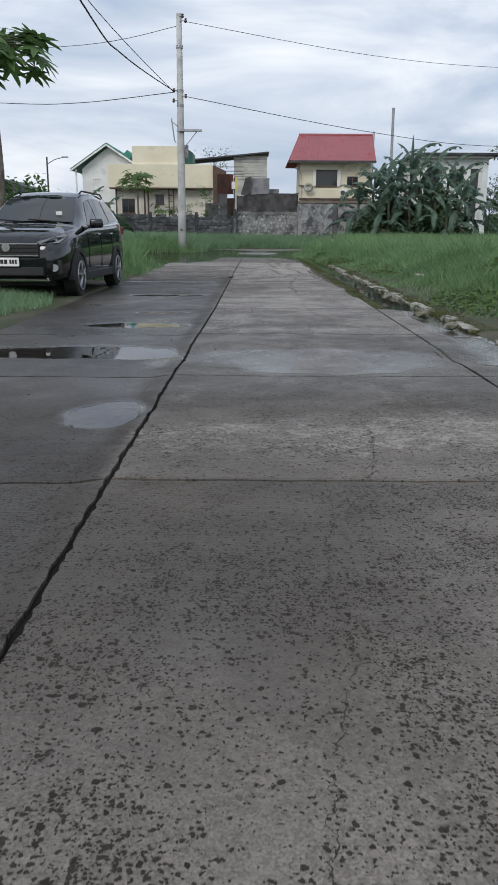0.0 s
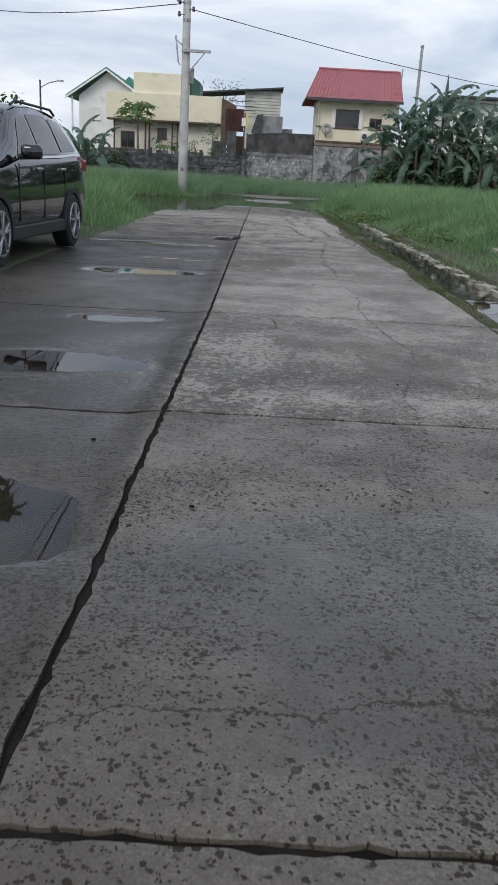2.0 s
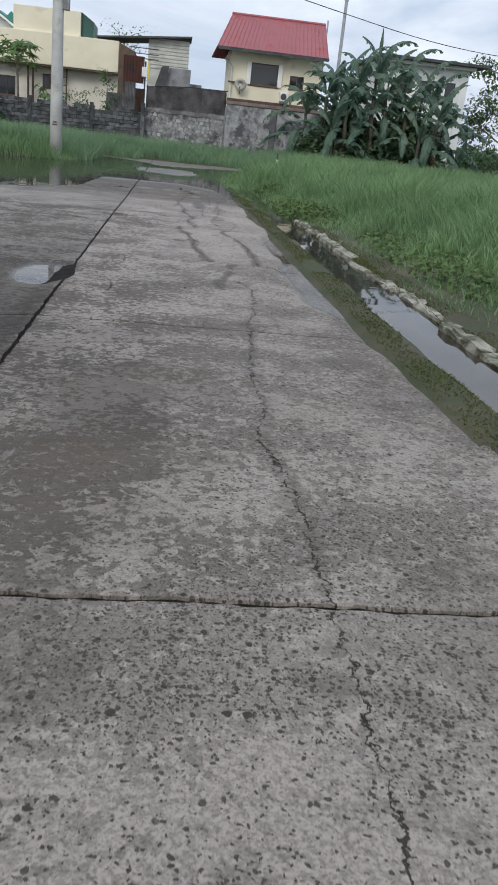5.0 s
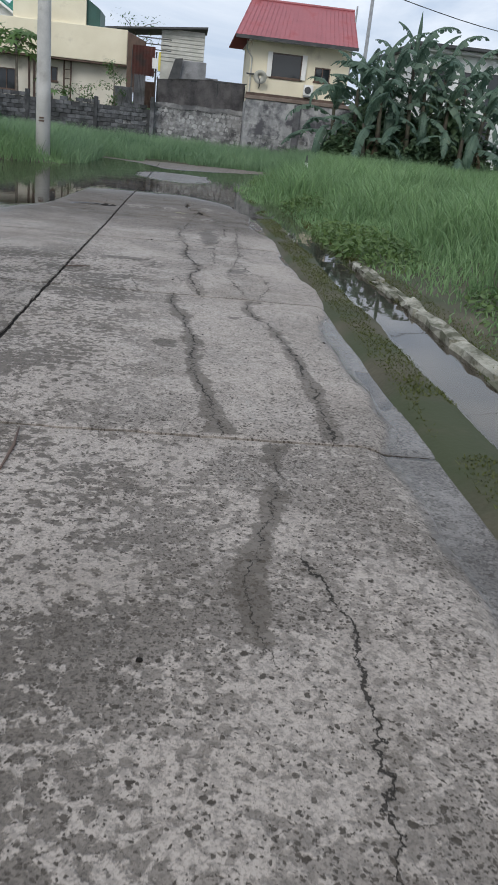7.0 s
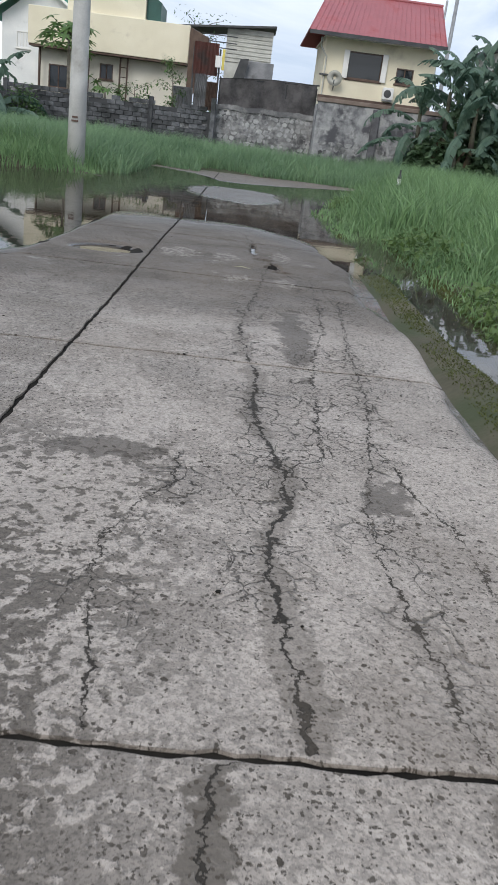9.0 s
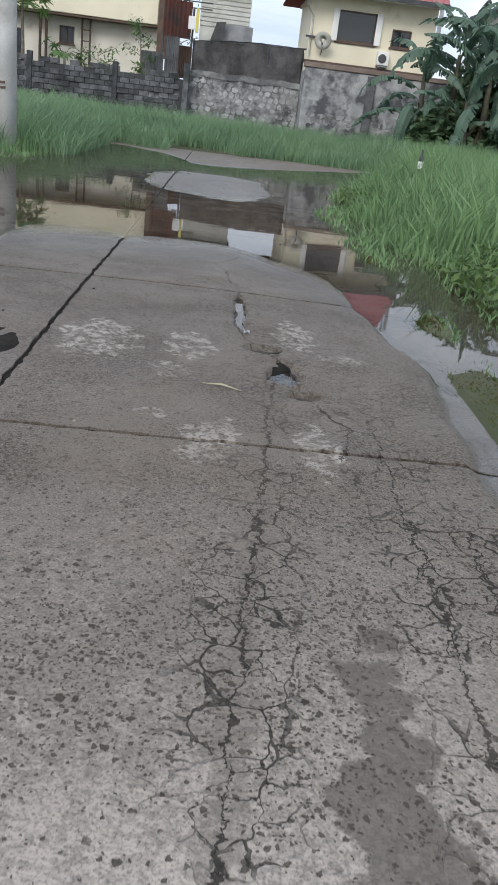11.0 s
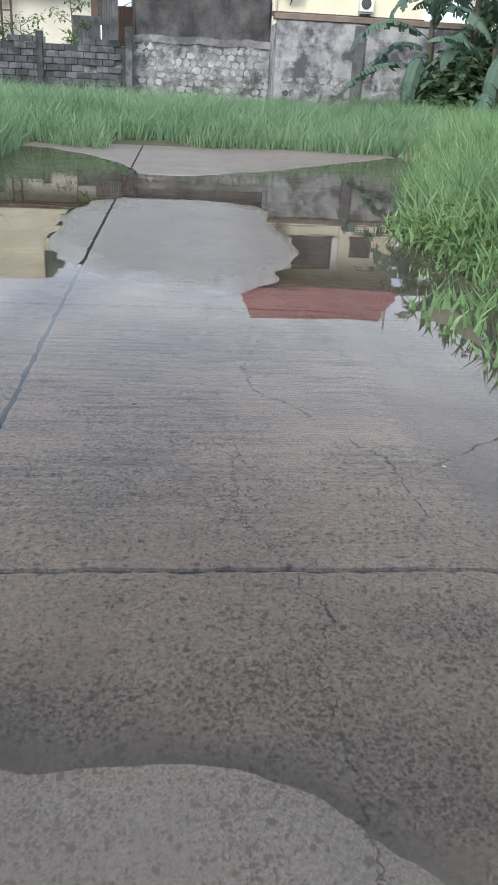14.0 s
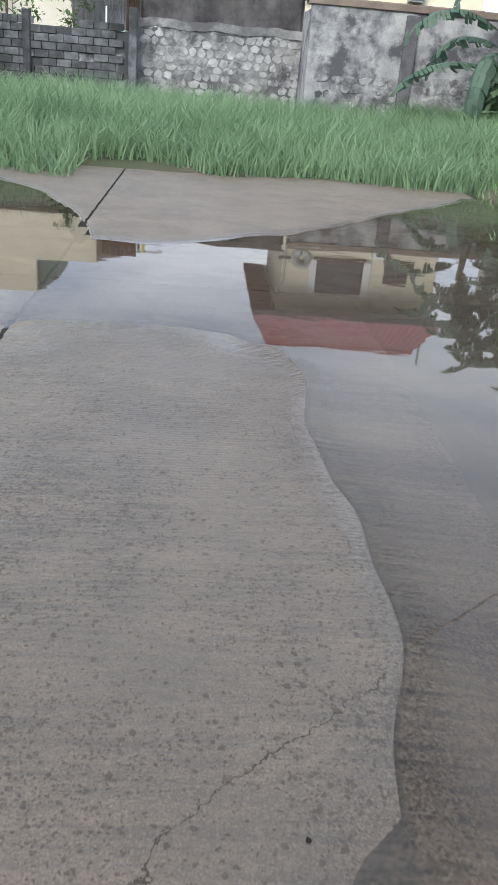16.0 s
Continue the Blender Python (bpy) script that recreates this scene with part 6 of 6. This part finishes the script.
# ---- banana plants ----
def banana_leaf_mesh(seed, length=2.3, width=0.52, arch_=1.0):
    """A long arched blade on a stout midrib, torn into strips."""
    r = np.random.RandomState(seed)
    bm = bmesh.new()
    n = 26
    pts = []
    x, z, a = 0.0, 0.0, radians(68 + r.uniform(-8, 8))
    for i in range(n + 1):
        pts.append((x, z, a))
        x, z = x + length / n * math.cos(a), z + length / n * math.sin(a)
        a -= radians(115 * arch_) / n * (0.5 + 1.0 * i / n)
    for side in (-1, 1):
        i = 3
        while i < n:
            run = int(r.choice((1, 1, 1, 2, 3)))
            j = min(i + run, n)
            dr = r.uniform(0.2, 1.5)
            outer = []
            for k in range(i, j + 1):
                t = k / n
                w = width * math.sin(math.pi * min(1, (t - 0.08) / 0.92)) ** 0.55 * 0.5 if t > 0.09 else 0.02
                w *= r.uniform(0.88, 1.04)
                px_, pz_, aa = pts[k]
                shrink = 0.06 * length / n * (1 if k == i else -1 if k == j else 0)
                outer.append((bm.verts.new((px_, side * 0.012, pz_)), bm.verts.new((px_ + shrink + 0.03, side * w * 0.55, pz_ + w * 0.10 - dr * w * 0.15)), bm.verts.new((px_ + shrink * 2 + 0.07, side * w, pz_ - dr * w * 0.8))))
            for p, q in zip(outer, outer[1:]):
                for m_ in range(2):
                    f = (p[m_], q[m_], q[m_ + 1], p[m_ + 1])
                    bm.faces.new(f if side > 0 else f[::-1])
            i = j
    for i in range(n):
        (x0, z0, _), (x1, z1, _) = pts[i], pts[i + 1]
        rr = 0.03 * (1 - i / n) + 0.006
        vs = [bm.verts.new(p) for p in ((x0, -rr, z0), (x0, rr, z0), (x1, rr, z1), (x1, -rr, z1), (x0, 0, z0 - rr), (x1, 0, z1 - rr))]
        bm.faces.new((vs[0], vs[1], vs[2], vs[3])), bm.faces.new((vs[1], vs[4], vs[5], vs[2])), bm.faces.new((vs[4], vs[0], vs[3], vs[5]))
    me = bpy.data.meshes.new("leaf")
    bm.to_mesh(me)
    bm.free()
    me.materials.append(M_BANANA)
    return me


BANANA = [banana_leaf_mesh(70 + k, 2.7 + 0.2 * k, 0.54, 0.70 + 0.19 * k) for k in range(6)]
BANANA_DEAD = []
for k in range(2):
    me = banana_leaf_mesh(90 + k, 2.5, 0.34, 0.5)
    me.materials.clear()
    me.materials.append(leaf_mat("dead_banana_leaf", (0.07, 0.055, 0.035), (0.17, 0.13, 0.085), None, 0.8))
    BANANA_DEAD.append(me)
r = np.random.RandomState(31)
SPOTS = [(8.2, 60.6, 2.9), (8.9, 59.4, 3.6), (9.6, 61.2, 4.2), (9.9, 58.8, 3.3), (10.6, 60.2, 4.6), (11.3, 59.0, 3.6), (11.6, 61.3, 4.9), (12.2, 60.0, 4.1), (12.9, 59.0, 3.5), (13.1, 61.4, 4.8), (13.8, 60.2, 4.3),
         (14.3, 59.0, 3.2), (14.6, 61.0, 4.0), (15.2, 60.0, 2.7), (10.2, 62.0, 3.4), (12.5, 62.3, 3.2), (9.2, 58.2, 2.2), (13.5, 58.3, 2.1), (-10.3, 63.2, 1.5), (-9.5, 63.7, 1.3), (-11.1, 63.5, 1.7)]
for i, (x, y, hgt) in enumerate(SPOTS):
    pl = thing("banana_plant", "young banana plant growing beside the dark block wall" if x < 0 else "dark green banana plant with torn arching leaves" if hgt > 3 else "smaller banana plant with drooping torn leaves", "banana plant", at=pose(x, y, 0.05), group="banana plants along the boundary wall" if x < 0 else "banana clump by the wall")
    lx, ly = r.uniform(-0.25, 0.25, 2)
    part("stem", tube(bmesh.new(), ((0, 0, -0.1), (lx * 0.4, ly * 0.4, hgt * 0.5), (lx, ly, hgt)), (0.14, 0.115, 0.07), 10), M_STEM, pl, smooth=True)
    n = r.randint(8, 11)
    for k in range(n):
        ob = new("leaf", BANANA[r.randint(3) if k < 5 else r.randint(6)])
        ob.parent = pl
        low = k / n
        s = r.uniform(0.75, 1.1)
        ob.matrix_basis = Matrix.Translation((lx * (1 - 0.3 * low), ly * (1 - 0.3 * low), hgt - (0.35 * hgt + 0.3) * low)) @ Euler((0, radians(-24 + 100 * low + r.uniform(-8, 8)), radians(k * 137.5 + r.uniform(-20, 20)))).to_matrix().to_4x4() @ Matrix.Scale(s, 4)
    # dead leaves hanging down the stem
    for k in range(3):
        ob = new("dead_leaf", BANANA_DEAD[k % 2])
        ob.parent = pl
        ob["label"] = "withered brown hanging leaf"
        ob.matrix_basis = Matrix.Translation((lx * 0.6, ly * 0.6, hgt * (0.62 - 0.08 * k))) @ Euler((0, radians(118 + r.uniform(-10, 10)), radians(r.uniform(0, 360)))).to_matrix().to_4x4() @ Matrix.Scale(r.uniform(0.55, 0.75), 4)
spear = part("furled_leaf", tube(bmesh.new(), ((0, 0, 4.6), (0.03, 0, 5.6), (0.05, 0, 6.5), (0.04, 0, 7.2)), (0.06, 0.11, 0.09, 0.015), 8), M_BANANA, bpy.data.objects["banana_plant.006"], "rolled young leaf standing upright", True)
# dense growth round the foot of the clump
for i, (cx, cy, n, rx, ry, hm, sz) in enumerate(((10.0, 60.0, 5200, 2.4, 1.6, 4.0, 0.42), (13.0, 60.0, 5200, 2.5, 1.6, 4.2, 0.42), (11.5, 58.2, 2200, 3.6, 0.8, 1.2, 0.2), (15.3, 59.5, 1400, 1.0, 1.0, 1.5, 0.2), (8.1, 59.8, 1100, 0.8, 1.0, 1.6, 0.24))):
    weed_patch("undergrowth", cx, cy, n, rx, ry, hm, sz, M_LEAFD, "dark tangled undergrowth between the banana plants", 80 + i, category="undergrowth")


# ---- trees and bushes ----
def tree(name, label, x, y, hgt, crown, n, size, material, seed, limbs=7, trunk_r=0.14, first=0.35, spread=1.0):
    r = np.random.RandomState(seed)
    t = thing(name, label, "tree", at=pose(x, y, 0))
    bm = bmesh.new()
    lean = r.uniform(-0.06, 0.06, 2) * hgt
    tube(bm, [(0, 0, -0.2), (lean[0] * 0.4, lean[1] * 0.4, hgt * 0.4), (lean[0], lean[1], hgt * 0.85)], [trunk_r, trunk_r * 0.75, trunk_r * 0.25], 10)
    part("trunk", bm, M_BARK, t, smooth=True)
    P = []
    for k in range(limbs):
        f = first + (0.95 - first) * k / limbs
        a = 2.4 * k + r.uniform(-0.4, 0.4)
        l = crown * (1.1 - 0.5 * abs(f - 0.6)) * r.uniform(0.7, 1.1) * spread
        b = Vector((lean[0] * f, lean[1] * f, hgt * f * 0.9))
        m_ = b + Vector((math.cos(a) * l * 0.5, math.sin(a) * l * 0.5, l * 0.30))
        e = b + Vector((math.cos(a) * l, math.sin(a) * l, l * 0.45))
        part("limb", tube(bmesh.new(), (b, m_, e), (trunk_r * 0.42, trunk_r * 0.25, trunk_r * 0.08), 6), M_BARK, t)
        for q, c in ((0.45, m_), (1.0, e), (0.75, m_.lerp(e, 0.6))):
            P.append((c, crown * r.uniform(0.28, 0.48)))
    top = Vector((lean[0], lean[1], hgt * 0.88))
    P.append((top, crown * 0.45))
    per = max(8, n // len(P))
    pts = []
    for c, rad in P:
        v = r.normal(0, 1, (per, 3))
        v /= np.linalg.norm(v, axis=1)[:, None]
        pts.append(np.array(c) + v * (rad * r.uniform(0.35, 1.0, per) ** 0.6)[:, None] * [1, 1, 0.7])
    leaves("crown", np.concatenate(pts), size, material, "", r, parent=t)
    return t


tree("tree", "leafy green tree beyond the white house", 22.5, 70, 7.6, 2.6, 5200, 0.26, M_LEAF, 101, 10, 0.13, 0.3)
tree("tree", "leafy green tree beyond the white house", 26.5, 72, 8.6, 3.2, 6000, 0.28, M_LEAFD, 102, 10, 0.16, 0.25)
tree("tree", "slim tree with thin airy crown", 20.3, 73, 5.0, 1.5, 1500, 0.22, M_LEAFD, 103, 7, 0.08)
tree("tree", "bare thin-leaved tree rising behind the yellow house", -2.9, 97, 10.5, 2.6, 420, 0.24, M_LEAFD, 104, 9, 0.12, 0.5)
tree("tree", "young tree with sparse leaves beside the block wall", -2.6, 71.5, 4.9, 0.85, 520, 0.17, M_LEAF, 105, 8, 0.05, 0.35)
tree("tree", "small shrubby tree by the cream house", -4.6, 71.8, 3.4, 0.8, 420, 0.17, M_LEAF, 106, 6, 0.05, 0.5)
for i, (x, y, h_) in enumerate(((30, 76, 6.5), (35, 80, 7.5), (42, 85, 8), (-24, 74, 5.5), (-31, 70, 6.5), (-20, 66, 4.2))):
    tree("tree", "dense dark roadside tree in the distance", x, y, h_, h_ * 0.42, 2600, 0.34, M_LEAFD, 110 + i, 9, 0.15, 0.2)
for i, (cx, cy, n, rx, ry, hm, sz) in enumerate(((21.0, 67.5, 3000, 3.0, 1.2, 3.3, 0.26), (26.5, 67, 3400, 4.0, 1.4, 3.6, 0.28), (34, 70, 2800, 5, 2, 4.0, 0.34), (-9.8, 43, 9000, 2.8, 2.2, 4.3, 0.3), (-13.5, 46, 9000, 3.6, 2.5, 4.8, 0.34), (-12.5, 68, 2400, 2.4, 1.5, 3.6, 0.26), (-19, 56, 3200, 4, 3, 3.4, 0.3), (-8.6, 64.8, 1500, 1.2, 0.8, 2.4, 0.2))):
    weed_patch("bush", cx, cy, n, rx, ry, hm, sz, M_LEAFD if i in (0, 1, 2, 5) else M_LEAF, "dense green bushes beside the open lot", 140 + i, category="bush")
# far woods that close the horizon
r = np.random.RandomState(150)
n = 26000
a = r.uniform(-1.35, 1.35, n)
dist = r.uniform(150, 215, n)
P = np.stack([dist * np.sin(a), dist * np.cos(a), r.uniform(0, 1, n) * (4.0 + 1.8 * wavy(a * 20, a * 9, 1.0, 3))], 1)
leaves("far_woods", P, 2.2, M_LEAFD, "low dark line of far trees along the horizon", r, category="woods", wide=0.9)


def papaya(x, y, hgt, n, size, seed, label, clip=None):
    """A bare trunk with long-stalked lobed leaves at its head."""
    r = np.random.RandomState(seed)
    t = thing("papaya_tree", label, "papaya tree", at=pose(x, y, 0))
    part("trunk", tube(bmesh.new(), ((0, 0, -0.2), (0.05, 0, hgt * 0.5), (0.0, 0, hgt)), (0.11, 0.085, 0.05), 10), M_BARK, t, smooth=True)
    for k in range(n):
        a, up = k * 2.4 + r.uniform(-0.3, 0.3), r.uniform(-0.35, 0.75)
        l = size * r.uniform(0.75, 1.1)
        tip = Vector((math.cos(a) * l, math.sin(a) * l, hgt - 0.1 + l * up))
        part("leaf_stalk", tube(bmesh.new(), ((0, 0, hgt - 0.25 * r.rand()), tuple(tip * 0.5 + Vector((0, 0, hgt * 0.5 + 0.08))), tuple(tip)), 0.014, 5), M_STEM, t)
        bm = bmesh.new()
        c = bm.verts.new((0, 0, 0.02))
        lobes, ringv = 7, []
        for q in range(lobes):
            b0 = -2.5 + 5.0 * q / (lobes - 1)
            L = size * 0.52 * (1 - 0.25 * abs(q - 3) / 3)
            for db, f in ((-0.30, 0.38), (-0.14, 0.75), (0, 1.0), (0.14, 0.75)):
                ringv.append(bm.verts.new((math.cos(b0 + db) * L * f, math.sin(b0 + db) * L * f, -0.20 * L * f * f)))
        for p, q in zip(ringv, ringv[1:]):
            bm.faces.new((c, p, q))
        part("leaf", bm, M_LEAF, t, at=Matrix.Translation(tip) @ Euler((r.uniform(-0.3, 0.3), r.uniform(0.1, 0.8), a)).to_matrix().to_4x4())
    return t


weed_patch("hedge", -14.2, 56, 5200, 4.3, 1.3, 4.1, 0.30, M_LEAF, "dense green hedge growing beyond the parked car", 160, category="hedge")
papaya(-8.4, 72.5, 4.9, 34, 1.2, 201, "papaya tree with spreading lobed leaves by the cream house")
papaya(-4.2, 21.2, 4.5, 46, 0.95, 202, "slender young tree with lobed leaves behind the car")
papaya(-6.3, 71.8, 2.6, 10, 0.8, 203, "short papaya plant behind the block wall")


# ---- litter on the road ----
def litter(name, bm, m, label, category, at):
    return tagged(part(name, bm, m, at=at), label, category)


for x, y, l, rz in ((1.05, 14.55, 0.34, 3), (0.95, 23.73, 0.42, 2), (0.92, 22.3, 0.40, 1), (0.68, 27.9, 0.22, -60)):
    z = float(road_z(np.array([x]), np.array([y]))[0])
    litter("twig", tube(bmesh.new(), ((0, -l / 2, 0.006), (0.01, 0, 0.009), (0, l / 2, 0.006)), (0.004, 0.006, 0.003), 6), M_BROWN, "thin dark twig lying flat on the concrete", "twig", pose(x, y, z, 0, 0, rz))
z = float(road_z(np.array([1.50]), np.array([33.43]))[0])
litter("dry_leaf", slab([(-0.09, 0, 0), (0, -0.009, 0.008), (0.095, -0.02, 0), (0, 0.007, 0.010)], 0.002), mat("straw", (0.35, 0.32, 0.20), (0.48, 0.44, 0.28), 0.8), "long dry straw-coloured leaf on the road", "leaf", pose(1.50, 33.43, z + 0.003, 0, 0, -12))
z = float(road_z(np.array([1.63]), np.array([34.38]))[0])
bm = bmesh.new()
bmesh.ops.create_grid(bm, x_segments=6, y_segments=5, size=0.016)
for v in bm.verts:
    v.co.z = 0.010 * math.sin(v.co.x * 190 + v.co.y * 120) * math.cos(v.co.y * 150) + 0.012
bmesh.ops.solidify(bm, geom=list(bm.faces), thickness=0.002)
litter("wrapper", bm, M_STEEL, "small crumpled silver wrapper in a crack", "litter", pose(1.63, 34.38, z + 0.006))
r = np.random.RandomState(77)
PEB = []
for s in range(4):
    bm = bmesh.new()
    bmesh.ops.create_icosphere(bm, subdivisions=1, radius=1)
    for v in bm.verts:
        v.co *= r.uniform(0.75, 1.15)
        v.co.z *= 0.6
    me = bpy.data.meshes.new("pebble")
    bm.to_mesh(me)
    bm.free()
    me.materials.append(M_FILL if s % 2 else M_KERB)
    PEB.append(me)
for k in range(110):
    x, y = r.uniform(-1.2, 2.7), r.uniform(5, 44)
    z = float(road_z(np.array([x]), np.array([y]))[0])
    s = r.uniform(0.004, 0.010)
    ob = new("pebble", PEB[k % 4])
    ob.matrix_basis = Matrix.LocRotScale((x, y, max(z, 0) + s * 0.3), Euler((0, 0, r.uniform(0, 6))), (s, s * r.uniform(0.7, 1.4), s))
    tagged(ob, "small loose pebble on the worn concrete", "pebble", group="loose pebbles on the road")
for x, y, s in ((3.2, 16.8, 0.09), (3.2, 14.0, 0.11), (3.27, 12.7, 0.10), (3.75, 12.2, 0.12)):
    z = max(0.0, float(road_z(np.array([x]), np.array([y]))[0])) if x < 2.76 else 0.03
    ob = new("stone", PEB[0])
    ob.matrix_basis = Matrix.LocRotScale((x, y, z + s * 0.3), Euler((0, 0, x * 7)), (s * 1.3, s, s * 0.8))
    tagged(ob, "loose pale stone at the road's edge", "stone")

# ---- the pieces of the walls ----
stones(wall_mid, -0.22, 4.3, 0.15, 2.2, 66.52, 5, 0.27, 0.06)
stones(wall_r, 4.45, 6.7, 0.15, 1.35, 64.50, 6, 0.27, 0.12)
stones(wall_r, 7.08, 10.3, 0.15, 1.5, 64.50, 7, 0.27, 0.12)
